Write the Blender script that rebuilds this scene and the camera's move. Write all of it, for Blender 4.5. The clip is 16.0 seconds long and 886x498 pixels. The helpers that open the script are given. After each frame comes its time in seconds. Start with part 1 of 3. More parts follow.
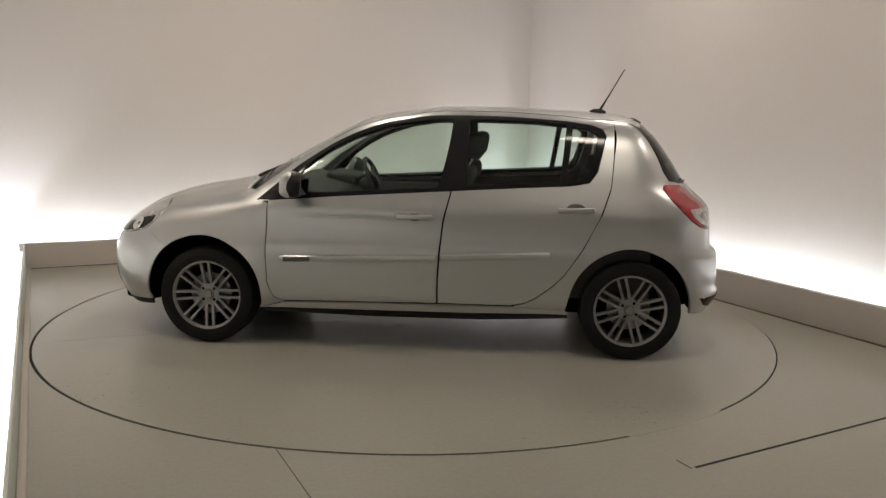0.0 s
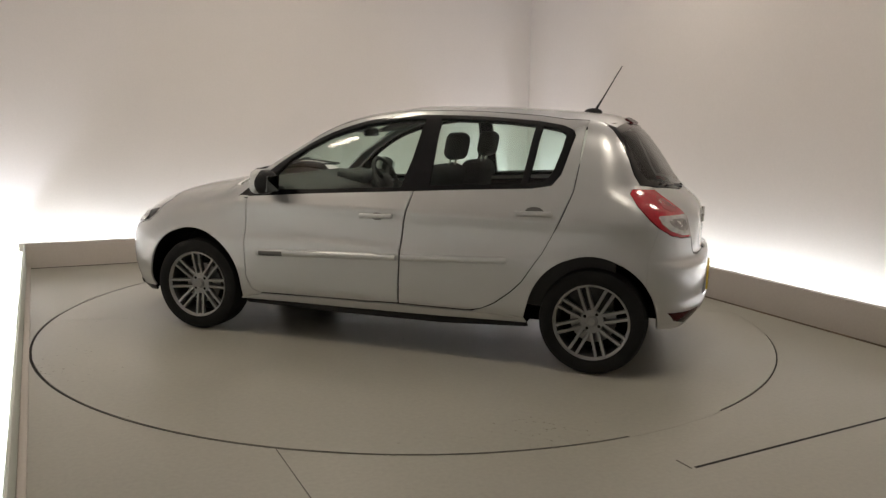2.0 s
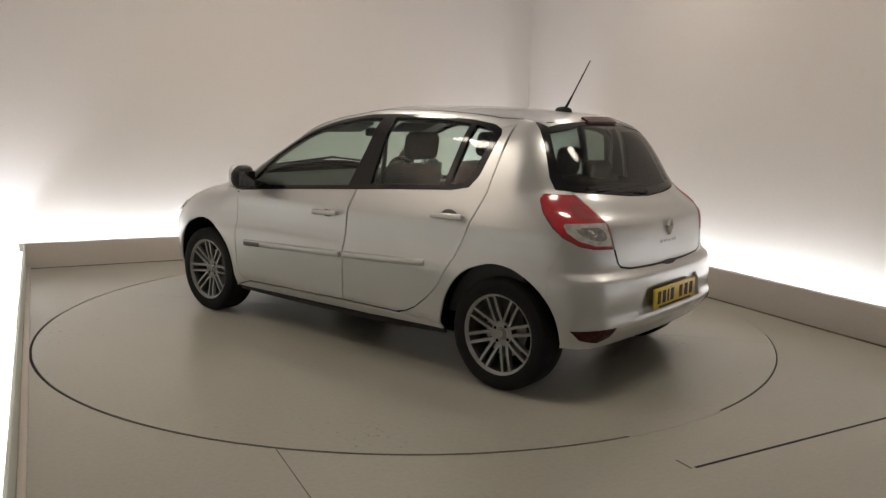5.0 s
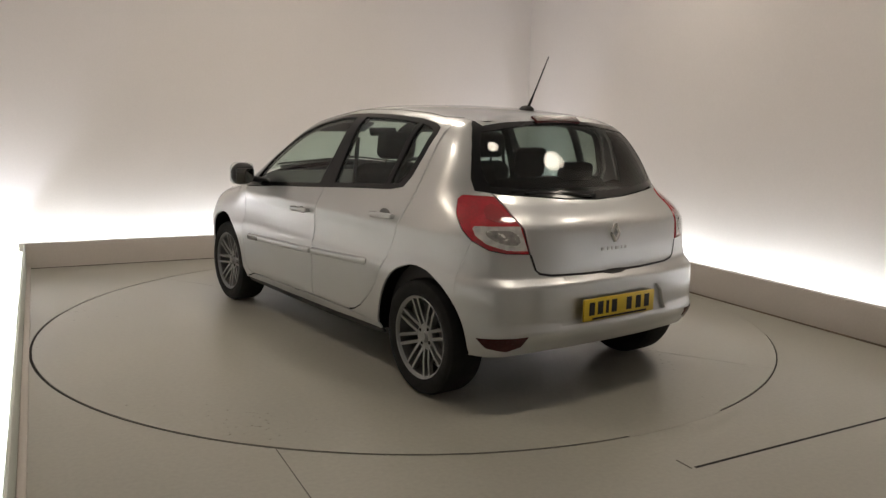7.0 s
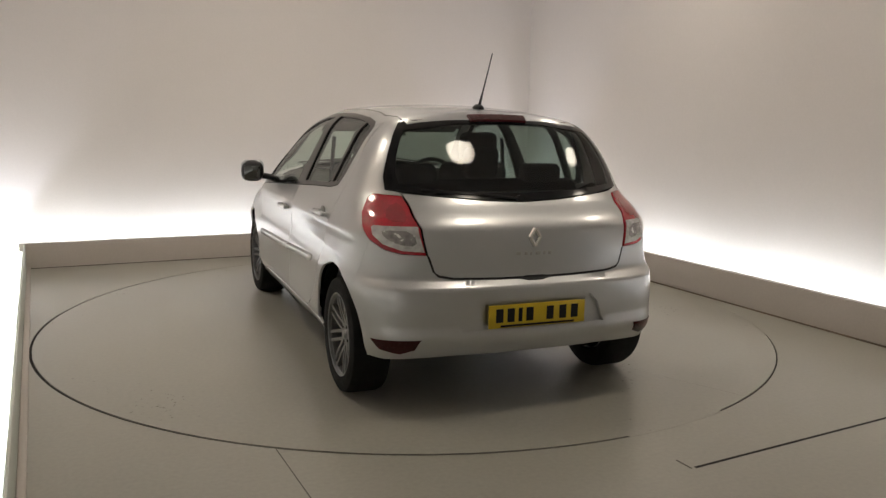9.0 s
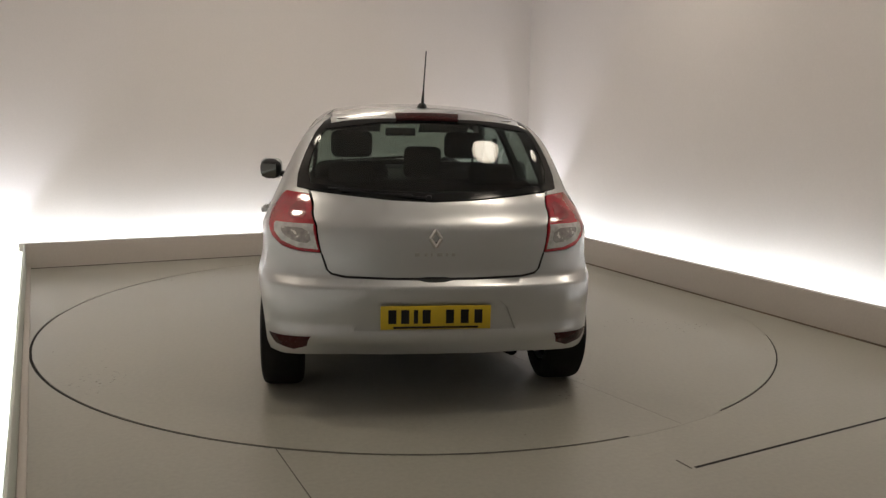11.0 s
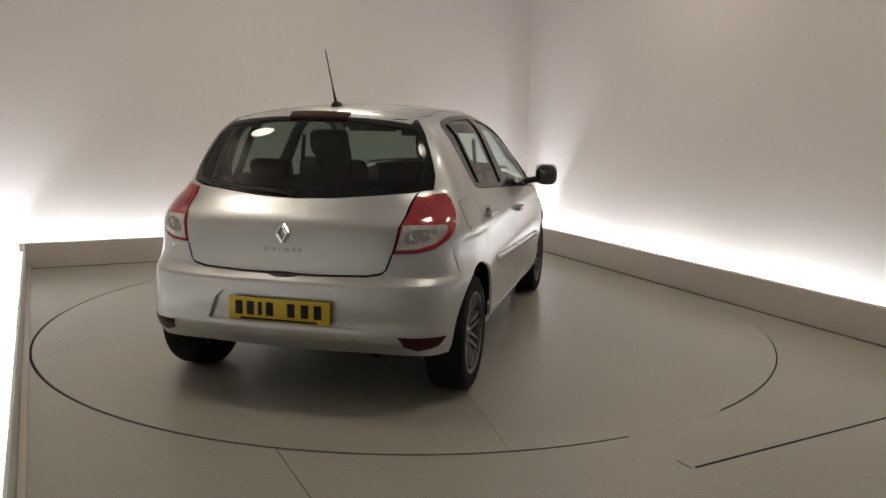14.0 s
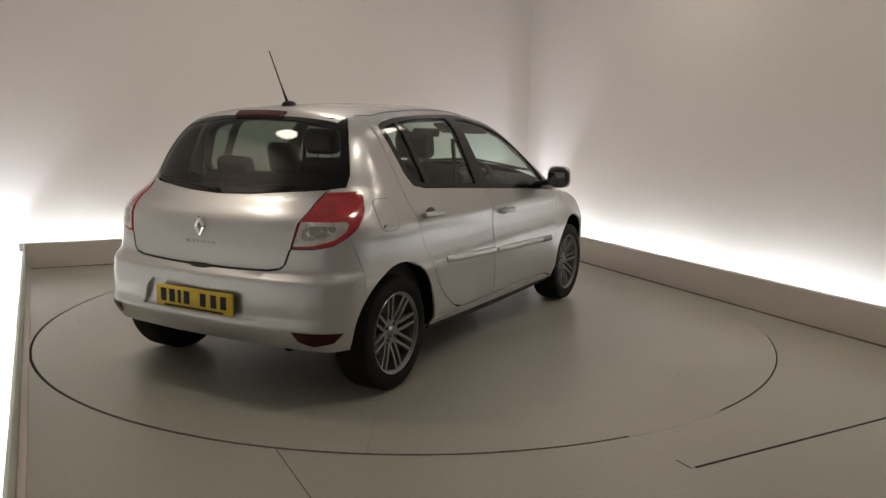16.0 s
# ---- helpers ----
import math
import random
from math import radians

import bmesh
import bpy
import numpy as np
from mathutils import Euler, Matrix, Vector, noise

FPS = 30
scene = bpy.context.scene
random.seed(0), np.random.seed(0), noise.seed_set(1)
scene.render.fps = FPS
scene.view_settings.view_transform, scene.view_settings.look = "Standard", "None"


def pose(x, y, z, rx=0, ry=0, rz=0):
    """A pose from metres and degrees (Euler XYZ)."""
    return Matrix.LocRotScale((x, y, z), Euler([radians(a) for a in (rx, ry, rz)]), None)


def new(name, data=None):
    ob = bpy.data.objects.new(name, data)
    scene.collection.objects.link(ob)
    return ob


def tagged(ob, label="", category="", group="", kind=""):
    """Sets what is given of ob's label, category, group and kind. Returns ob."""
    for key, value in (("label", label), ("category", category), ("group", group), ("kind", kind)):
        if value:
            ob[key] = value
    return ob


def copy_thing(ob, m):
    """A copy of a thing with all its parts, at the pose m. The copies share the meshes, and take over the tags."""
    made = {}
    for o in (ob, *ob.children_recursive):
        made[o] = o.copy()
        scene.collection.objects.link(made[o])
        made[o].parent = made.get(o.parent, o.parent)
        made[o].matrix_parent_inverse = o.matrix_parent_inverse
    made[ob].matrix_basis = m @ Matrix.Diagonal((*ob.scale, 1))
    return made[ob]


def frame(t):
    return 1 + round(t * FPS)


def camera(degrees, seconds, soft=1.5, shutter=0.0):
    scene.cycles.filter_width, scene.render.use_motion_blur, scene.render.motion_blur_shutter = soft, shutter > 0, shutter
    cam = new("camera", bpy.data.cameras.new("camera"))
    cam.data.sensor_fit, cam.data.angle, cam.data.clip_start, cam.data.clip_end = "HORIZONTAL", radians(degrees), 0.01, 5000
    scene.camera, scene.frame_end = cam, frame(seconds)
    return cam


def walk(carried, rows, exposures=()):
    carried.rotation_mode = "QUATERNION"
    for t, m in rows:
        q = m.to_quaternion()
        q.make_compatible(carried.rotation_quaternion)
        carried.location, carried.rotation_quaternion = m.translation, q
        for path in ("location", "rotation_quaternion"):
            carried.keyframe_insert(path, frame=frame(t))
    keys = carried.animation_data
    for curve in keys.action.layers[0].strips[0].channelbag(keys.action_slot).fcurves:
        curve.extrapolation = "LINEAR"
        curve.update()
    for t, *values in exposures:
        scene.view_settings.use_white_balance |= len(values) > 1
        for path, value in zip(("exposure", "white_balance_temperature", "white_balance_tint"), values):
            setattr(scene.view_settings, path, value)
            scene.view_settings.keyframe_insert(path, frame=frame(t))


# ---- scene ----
cam = camera(57.2, 16.0, soft=1.4)
# the camera stands still before the turntable's platform
EYE = Matrix.Translation((0, -5.7068, 1.4153)) @ Matrix.Rotation(-.0388, 4, "Z") @ pose(0, 0, 0, 90 - 9.253) @ Matrix.Rotation(.0198, 4, "Z")
walk(cam, [(0, EYE), (16.0, EYE)], exposures=[(0, -.04), (4.0, -.03), (9.0, -.11), (12.0, -.21), (16.0, -.32)])

# ---- light ----
TURN = 24.33  # the studio's turn against the camera
ROOM = Matrix.Rotation(radians(TURN), 4, "Z")
HALF, BACK, FRONT, TROUGH, LEDGE, TALL = 2.49, 2.82, -7.2, .60, .24, 3.7

world = bpy.data.worlds.new("studio_air")
world.use_nodes = True
world.node_tree.nodes["Background"].inputs[0].default_value = (.02, .02, .02, 1)
scene.world = world


def area(name, m, sx, sy, watts, colour):
    d = bpy.data.lights.new(name, "AREA")
    d.shape, d.size, d.size_y, d.energy, d.color = "RECTANGLE", sx, sy, watts, colour
    ob = new(name, d)
    ob.matrix_world = ROOM @ m
    return ob


COVE = 4.0
COLD, SET = (.78, .915, 1), .22  # the tubes' tint, and how far they stand from the outer walls
# fluorescent runs in the troughs behind the ledges, shining up along the outer walls
for k in range(4):
    area("cove_light_back", pose(-2.3 + 1.53 * k, BACK + TROUGH - SET, .10, 180 - 45, 0, 0), 1.5, .05, COVE, COLD)
for k in range(6):
    area("cove_light_side", pose(HALF + TROUGH - SET, 2.3 - 1.53 * k, .10, 0, 180 + 45, 0), .05, 1.5, COVE * .8, COLD)
    area("cove_light_side", pose(-HALF - .12, 2.3 - 1.53 * k, .19, 0, 180 - 25, 0), .05, 1.5, COVE * .25, COLD)
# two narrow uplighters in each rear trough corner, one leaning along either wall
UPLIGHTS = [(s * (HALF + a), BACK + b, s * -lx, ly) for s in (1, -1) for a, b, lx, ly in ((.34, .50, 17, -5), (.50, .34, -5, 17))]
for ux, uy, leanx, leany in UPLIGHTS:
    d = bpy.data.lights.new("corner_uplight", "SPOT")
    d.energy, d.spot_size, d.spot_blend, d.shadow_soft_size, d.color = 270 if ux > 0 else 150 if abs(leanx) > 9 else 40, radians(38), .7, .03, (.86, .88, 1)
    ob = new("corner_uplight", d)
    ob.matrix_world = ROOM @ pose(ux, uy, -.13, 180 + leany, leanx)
# round lamps under the ceiling before and over the platform
# the last two are added, to spread the overhead light
LAMPS = [(.2, -2.5, 12), (2.4, -2.4, 9), (-2.5, -.1, 19), (-.1, 1.3, 16), (2.4, .4, 5.5)]
for lx, ly, watts in LAMPS:
    d = bpy.data.lights.new("ceiling_light", "AREA")
    d.shape, d.size, d.energy, d.color = "DISK", .58, watts, (1, .86, .69)
    ob = new("ceiling_light", d)
    ob.matrix_world = ROOM @ pose(lx, ly, TALL - .13)


# ---- materials ----
def mat(name, base, rough=.5, metal=0.0, coat=0.0, spec=.5, emit=0.0, noise_at=0.0, spread=.1, bump=0.0, fine=0.0):
    """Principled surface; two scales of noise vary colour, gloss and relief."""
    m = bpy.data.materials.new(name)
    m.use_nodes = True
    t = m.node_tree
    b = t.nodes["Principled BSDF"]
    b.inputs["Base Color"].default_value = (*base, 1)
    b.inputs["Roughness"].default_value, b.inputs["Metallic"].default_value = rough, metal
    b.inputs["Coat Weight"].default_value, b.inputs["Coat Roughness"].default_value = coat, .06
    b.inputs["Specular IOR Level"].default_value = spec
    if emit:
        b.inputs["Emission Color"].default_value, b.inputs["Emission Strength"].default_value = (*base, 1), emit
    if noise_at:
        co = t.nodes.new("ShaderNodeTexCoord")
        big, small = t.nodes.new("ShaderNodeTexNoise"), t.nodes.new("ShaderNodeTexNoise")
        big.inputs["Scale"].default_value, small.inputs["Scale"].default_value = noise_at, fine or noise_at * 14
        big.inputs["Detail"].default_value = small.inputs["Detail"].default_value = 5
        for n in (big, small):
            t.links.new(co.outputs["Object"], n.inputs["Vector"])
        add = t.nodes.new("ShaderNodeMath")
        add.operation = "ADD"
        t.links.new(big.outputs["Fac"], add.inputs[0])
        t.links.new(small.outputs["Fac"], add.inputs[1])
        for socket, low, high in (("Value", 1 - spread, 1 + spread), ("rough", rough * (1 - spread), min(1, rough * (1 + spread)))):
            r = t.nodes.new("ShaderNodeMapRange")
            r.inputs["From Min"].default_value, r.inputs["From Max"].default_value = .6, 1.4
            r.inputs["To Min"].default_value, r.inputs["To Max"].default_value = low, high
            t.links.new(add.outputs[0], r.inputs["Value"])
            if socket == "rough":
                t.links.new(r.outputs[0], b.inputs["Roughness"])
            else:
                h = t.nodes.new("ShaderNodeHueSaturation")
                h.inputs["Color"].default_value = (*base, 1)
                t.links.new(r.outputs[0], h.inputs["Value"])
                t.links.new(h.outputs[0], b.inputs["Base Color"])
        if bump:
            u = t.nodes.new("ShaderNodeBump")
            u.inputs["Strength"].default_value, u.inputs["Distance"].default_value = bump, .004
            t.links.new(small.outputs["Fac"], u.inputs["Height"])
            t.links.new(u.outputs[0], b.inputs["Normal"])
    return m


def pane(name, tint, gloss=.05):
    """Thin clear pane: tinted see-through with a mirror gloss that grows at the edge of sight."""
    m = bpy.data.materials.new(name)
    m.use_nodes = True
    t = m.node_tree
    t.nodes.clear()
    o, mix, clear, shine = (t.nodes.new("ShaderNode" + n) for n in ("OutputMaterial", "MixShader", "BsdfTransparent", "BsdfGlossy"))
    clear.inputs["Color"].default_value = (*tint, 1)
    shine.inputs["Roughness"].default_value = .02
    lw, pw, ma = t.nodes.new("ShaderNodeLayerWeight"), t.nodes.new("ShaderNodeMath"), t.nodes.new("ShaderNodeMath")
    lw.inputs["Blend"].default_value = .5
    pw.operation, pw.inputs[1].default_value = "POWER", 5
    ma.operation, ma.inputs[1].default_value, ma.inputs[2].default_value = "MULTIPLY_ADD", .9, gloss
    t.links.new(lw.outputs["Facing"], pw.inputs[0])
    t.links.new(pw.outputs[0], ma.inputs[0])
    t.links.new(ma.outputs[0], mix.inputs[0])
    t.links.new(clear.outputs[0], mix.inputs[1])
    t.links.new(shine.outputs[0], mix.inputs[2])
    t.links.new(mix.outputs[0], o.inputs[0])
    return m


M_WALL = mat("matt_white_wall_paint", (.742, .70, .676), .85, noise_at=.5, spread=.03, bump=.05, fine=60)
M_FLOOR = mat("grey_floor_paint", (.36, .350, .304), .32, noise_at=.9, spread=.11, fine=45)
M_TABLE = mat("grey_turntable_paint", (.36, .350, .304), .30, noise_at=.8, spread=.11, fine=40)
M_BOUNCE = mat("pale_unseen_wall_paint", (.70, .68, .65), .9, noise_at=.6, spread=.05, bump=.05, fine=50)
M_LEDGE = mat("greige_ledge_paint", (.52, .475, .435), .6, noise_at=1.2, spread=.05, bump=.04, fine=70)
M_SEAM = mat("dark_joint", (.012, .011, .01), .8)
M_FOOT_SHADE = mat("brown_joint_and_foot_shade", (.19, .15, .11), .9, noise_at=3, spread=.6)
M_FAINT = mat("dusty_joint_and_foot_shade", (.10, .092, .08), .85, noise_at=4, spread=.5)
M_TUBE = mat("glowing_fluorescent_tube", (1, .98, .95), .4, emit=14)
M_DIFFUSER = mat("glowing_opal_trough_cover", (.93, 1, .95), .4, emit=1.15)
M_EDGE = mat("pale_ledge_enamel", (.60, .63, .58), .5, noise_at=1.5, spread=.06, bump=.04, fine=70)
M_BATTEN = mat("white_enamel_batten", (.8, .8, .78), .35, noise_at=5, spread=.04)
M_LAMP = mat("opal_lamp_cover", (1, .93, .82), .4, emit=10)
M_STEEL = mat("white_lamp_housing", (.7, .7, .7), .4, noise_at=6, spread=.05)

M_PAINT = mat("silver_metallic_paint", (.505, .515, .52), .37, metal=.88, coat=1.0, noise_at=3, spread=.03, fine=900)
M_PAINT.node_tree.nodes["Principled BSDF"].inputs["Coat Roughness"].default_value = .10
M_GLASS = pane("green_tinted_glass", (.76, .86, .80))
M_REARGLASS = pane("smoked_rear_glass", (.23, .27, .245), .05)
M_BLACK = mat("satin_black_trim", (.008, .008, .009), .42, spec=.3, noise_at=20, spread=.15)
M_GLOSSBLACK = mat("gloss_black_trim", (.006, .006, .007), .12, spec=.3, noise_at=9, spread=.1)
M_RUBBER = mat("worn_tyre_rubber", (.009, .009, .009), .8, spec=.25, noise_at=18, spread=.2, bump=.3)
M_ALLOY = mat("silver_alloy", (.27, .273, .272), .34, metal=.75, noise_at=14, spread=.08)
M_DARK = mat("dark_underbody_and_gap_shade", (.006, .006, .006), .95, spec=.04, noise_at=8, spread=.3)
M_CLOTH = mat("charcoal_seat_cloth", (.022, .022, .025), .9, noise_at=30, spread=.25, bump=.3, fine=500)
M_PLASTIC = mat("grey_cabin_plastic", (.035, .035, .037), .6, noise_at=25, spread=.15, bump=.2, fine=400)
M_RED = mat("red_lamp_lens", (.37, .005, .015), .14, coat=1, spec=.5, noise_at=9, spread=.3, bump=.1, fine=60)
M_DEEPRED = mat("deep_red_inner_lens", (.27, .005, .012), .12, coat=1, spec=.5, noise_at=11, spread=.3)
M_BULB = mat("dim_lamp_chamber", (.38, .36, .355), .22, metal=.6, coat=1, noise_at=26, spread=.6, bump=.4, fine=50)
M_DARKRED = mat("dark_red_reflector", (.045, .006, .007), .25, spec=.25, noise_at=60, spread=.2)
M_CLEAR = mat("clear_lamp_lens", (.62, .60, .59), .16, metal=.45, coat=1, noise_at=22, spread=.35, bump=.4, fine=38)
M_HEAD = mat("headlamp_reflector", (.52, .52, .52), .22, metal=.6, coat=1, noise_at=12, spread=.5, bump=.4, fine=40)
M_CHROME = mat("bright_chrome", (.75, .75, .74), .12, metal=1, noise_at=30, spread=.05)
M_MIRROR = mat("dark_mirror_glass", (.16, .165, .165), .04, metal=1)
M_PLATE = mat("yellow_plate", (.62, .44, .02), .35, noise_at=15, spread=.06)
M_STRIP = mat("grey_silver_strip_plastic", (.40, .395, .38), .34, metal=.5, coat=.3, noise_at=6, spread=.05)
M_STRIPDARK = mat("dark_grey_strip_end", (.11, .108, .105), .4, metal=.3, noise_at=12, spread=.1)
M_CUP = mat("grey_cup_shade", (.13, .13, .127), .4, metal=.4, noise_at=12, spread=.1)
M_BRAKEDISC = mat("brushed_brake_disc", (.25, .245, .24), .35, metal=.9, noise_at=40, spread=.15)


# ---- builders ----
def mesh_of(name, bm, material, smooth=None):
    me = bpy.data.meshes.new(name)
    bm.to_mesh(me)
    bm.free()
    me.materials.append(material)
    if smooth is not None:
        for p in me.polygons:
            p.use_smooth = True
        me.set_sharp_from_angle(angle=radians(smooth))
    return me


def part(name, bm, material, parent, label="", smooth=35):
    ob = new(name, mesh_of(name, bm, material, smooth))
    ob.parent = parent
    return tagged(ob, label)


def thing(name, label, category, group="", kind=""):
    return tagged(new(name), label, category, group, kind)


def box(sx, sy, sz, at=(0, 0, 0), r=0.0, turn=(0, 0, 0), seg=2, bm=None):
    """A block, its edges rounded by r, joined to bm."""
    b = bmesh.new()
    bmesh.ops.create_cube(b, size=1, matrix=Matrix.Diagonal((sx, sy, sz, 1)))
    if r:
        bmesh.ops.bevel(b, geom=b.edges[:], offset=r, segments=seg, profile=.5, affect="EDGES")
    bmesh.ops.transform(b, matrix=pose(*at, *turn), verts=b.verts)
    return join(bm, b)


def join(bm, b):
    if bm is None:
        return b
    me = bpy.data.meshes.new("joint")
    b.to_mesh(me)
    b.free()
    bm.from_mesh(me)
    bpy.data.meshes.remove(me)
    return bm


def lathe(rows, seg=48, m=Matrix(), bm=None, closed=True):
    """Rows of (radius, height) turned round z."""
    b = bmesh.new()
    rings = [[b.verts.new((r * math.cos(a), r * math.sin(a), z)) for a in (2 * math.pi * i / seg for i in range(seg))] for r, z in rows]
    for p, q in zip(rings, rings[1:]):
        for i in range(seg):
            b.faces.new((p[i], p[(i + 1) % seg], q[(i + 1) % seg], q[i]))
    if closed:
        for ring in (rings[0], rings[-1]):
            b.faces.new(ring)
    bmesh.ops.recalc_face_normals(b, faces=b.faces)
    bmesh.ops.transform(b, matrix=m, verts=b.verts)
    return join(bm, b)


def rod(a, b_, r, r2=None, seg=10, bm=None):
    a, b_ = Vector(a), Vector(b_)
    m = Matrix.Translation(a) @ (b_ - a).to_track_quat("Z", "Y").to_matrix().to_4x4()
    return lathe([(r, 0), (r2 or r, (b_ - a).length)], seg, m, bm)


# ---- the studio ----
def slab(name, x0, x1, y0, y1, z0, z1, material, label, category, r=0.0):
    ob = new(name, mesh_of(name, box(x1 - x0, y1 - y0, z1 - z0, ((x0 + x1) / 2, (y0 + y1) / 2, (z0 + z1) / 2), r), material, 30 if r else None))
    ob.matrix_world = ROOM
    return tagged(ob, label, category, kind="structure")


R_TABLE, R_PIT = 2.442, 2.453


def platform():
    """The floor with a round hole for the turntable, and its plate joints."""
    b = bmesh.new()
    n = 180
    x1, y0, y1 = HALF, FRONT, BACK
    inner, outer, low = [], [], []
    for i in range(n):
        a = 2 * math.pi * (i + .5) / n
        c, s = math.cos(a), math.sin(a)
        k = min(x1 / abs(c), (y1 / s if s > 0 else -2.8 / s))
        inner.append(b.verts.new((R_PIT * c - .006, R_PIT * s - .003, 0)))
        outer.append(b.verts.new((k * c, k * s, 0)))
        low.append(b.verts.new((R_PIT * c - .006, R_PIT * s - .003, -.19)))
    for i in range(n):
        j = (i + 1) % n
        b.faces.new((inner[i], outer[i], outer[j], inner[j]))
        b.faces.new((low[i], inner[i], inner[j], low[j]))
    for x, y in ((x1, y1), (-x1, y1), (-x1, -2.8), (x1, -2.8)):
        near = sorted(outer, key=lambda v: (v.co.x - x)**2 + (v.co.y - y)**2)[:2]
        if min((v.co.x - x)**2 + (v.co.y - y)**2 for v in near) > 1e-6:
            b.faces.new((near[0], near[1], b.verts.new((x, y, 0))))
    bmesh.ops.recalc_face_normals(b, faces=b.faces)
    if sum(f.normal.z for f in b.faces) < 0:
        bmesh.ops.reverse_faces(b, faces=b.faces)
    ob = tagged(new("floor", mesh_of("floor", b, M_FLOOR)), "painted grey-beige studio floor round the turntable", "floor", kind="structure")
    ob.matrix_world = ROOM
    slab("floor_front", -HALF, HALF, FRONT, -2.80, -.03, 0, M_FLOOR, "painted grey-beige studio floor in front of the turntable", "floor")
    # black stands for the shade down in the round gap
    slab("pit_floor", -HALF, HALF, -2.81, BACK, -.22, -.20, M_SEAM, "pit floor coloured black for the shade in the turntable's joint", "floor")
    joint = slab("floor_joint", 0, HALF - .02, -.007, .007, -.02, .0015, M_SEAM, "dark straight joint between floor plates", "joint")
    joint.matrix_world = ROOM @ pose(.022, -2.829, 0, 0, 0, 2.4)
    slab("floor_joint_side", -1.507, -1.503, -3.6, -1.957, -.02, .0012, M_FAINT, "thin joint line across the floor plates", "joint")
    slab("floor_joint_short", -.002, .006, -2.83, -2.74, -.02, .0012, M_FAINT, "short faint joint between floor plates", "joint")


def filler(start, end):
    """Where the round joint is clogged with paint and dust."""
    b = bmesh.new()
    rows = [[b.verts.new((r * math.cos(radians(t)), r * math.sin(radians(t)), z)) for t in np.linspace(start, end, 16)] for r, z in ((R_TABLE - .001, .0006), (R_PIT + .006, .0006), (R_PIT + .006, -.02), (R_TABLE - .001, -.02))]
    for p, q in zip(rows, rows[1:] + rows[:1]):
        for i in range(15):
            b.faces.new((p[i], q[i], q[i + 1], p[i + 1]))
    bmesh.ops.recalc_face_normals(b, faces=b.faces)
    tagged(new("joint_filler", mesh_of("joint_filler", b, M_FLOOR)), "clogged stretch of the turntable's joint", "joint", kind="structure")


def studio():
    platform()
    # dark ring added in the gap, coloured as the shade between table and floor
    tagged(new("joint_shade_ring", mesh_of("joint_shade_ring", lathe([(R_TABLE + .001, -.03), (R_TABLE + .001, -.005), (R_PIT + .012, -.005), (R_PIT + .012, -.03)], 180, closed=False), M_SEAM)), "dark ring added for the shade in the turntable's round joint", "joint", kind="structure")
    slab("ledge_skirt", -HALF + .001, -HALF + .034, -5.0, BACK - .01, -.01, .022, M_LEDGE, "low skirting along the pale ledge's foot", "skirting", .004)
    filler(-66, -51)
    filler(-11, 15)
    t = .05
    slab("ledge_back", -HALF - t, HALF + t, BACK, BACK + t, -.3, LEDGE - .012, M_LEDGE, "low painted ledge along the back of the platform", "ledge", .006)
    slab("ledge_right", HALF, HALF + t, FRONT, BACK - .003, -.3, LEDGE + .01, M_LEDGE, "low painted ledge along the platform's side", "ledge", .006)
    slab("ledge_left", -HALF - .014, -HALF, FRONT, BACK - .003, -.3, LEDGE - .012, M_EDGE, "low pale ledge beside the light trough", "ledge", .006)
    # two brown strips paint in the soft shadow along the ledges' feet
    slab("ledge_foot_shade_back", -HALF + .002, HALF - .02, BACK - .006, BACK + .001, -.01, .006, M_FAINT, "faint brown strip painted as the shadow at the back ledge's foot", "joint")
    slab("ledge_foot_shade", HALF - .012, HALF + .001, -6, BACK - .014, -.01, .010, M_FOOT_SHADE, "brown strip at the ledge's foot, joint and soft shadow painted together", "joint")
    x, y = HALF + TROUGH, BACK + TROUGH
    slab("trough_floor", -x, x, FRONT, y, -.36, -.31, M_WALL, "white floor of the light trough", "floor")
    slab("wall_back", -x - .15, x + .15, y, y + .15, -.36, TALL, M_WALL, "white studio back wall lit from below", "wall")
    slab("wall_right", x, x + .15, FRONT, y - .002, -.36, TALL, M_WALL, "white studio side wall lit from below", "wall")
    slab("wall_left", -x - .15, -x, FRONT, y - .002, -.36, TALL, M_WALL, "white studio side wall lit from below", "wall")
    # unseen front wall, added pale so that it throws light back on the car
    slab("unseen_wall_front", -x, x, FRONT - .15, FRONT, -.36, TALL, M_BOUNCE, "unseen plain pale wall closing the studio, added to bounce light", "wall")
    slab("ceiling", -x - .15, x + .15, FRONT - .15, y + .15, TALL, TALL + .1, M_WALL, "plain white studio ceiling", "ceiling")
    # fluorescent battens in the troughs
    first = thing("fluorescent_batten", "white fluorescent batten glowing in the light trough", "lamp", "battens in the light troughs")
    body = box(1.45, .07, .05, (0, 0, .025), .008)
    part("housing", body, M_BATTEN, first)
    part("tube", rod((-.68, 0, .095), (.68, 0, .095), .016, seg=14), M_TUBE, first, "glowing fluorescent tube")
    for s in (-1, 1):
        part("tube_holder", box(.03, .04, .08, (s * .70, 0, .08), .006), M_BATTEN, first)
    first.matrix_world = ROOM @ pose(-2.3, BACK + TROUGH - SET, -.02)
    spots = [pose(-2.3 + 1.53 * k, BACK + TROUGH - SET, -.02) for k in range(1, 4)]
    line = {-1: -HALF - .11, 1: HALF + TROUGH - SET}
    spots += [pose(line[s], 2.3 - 1.53 * k, -.02, 0, 0, 90) for s in (-1, 1) for k in range(6)]
    for m in spots:
        copy_thing(first, ROOM @ m)
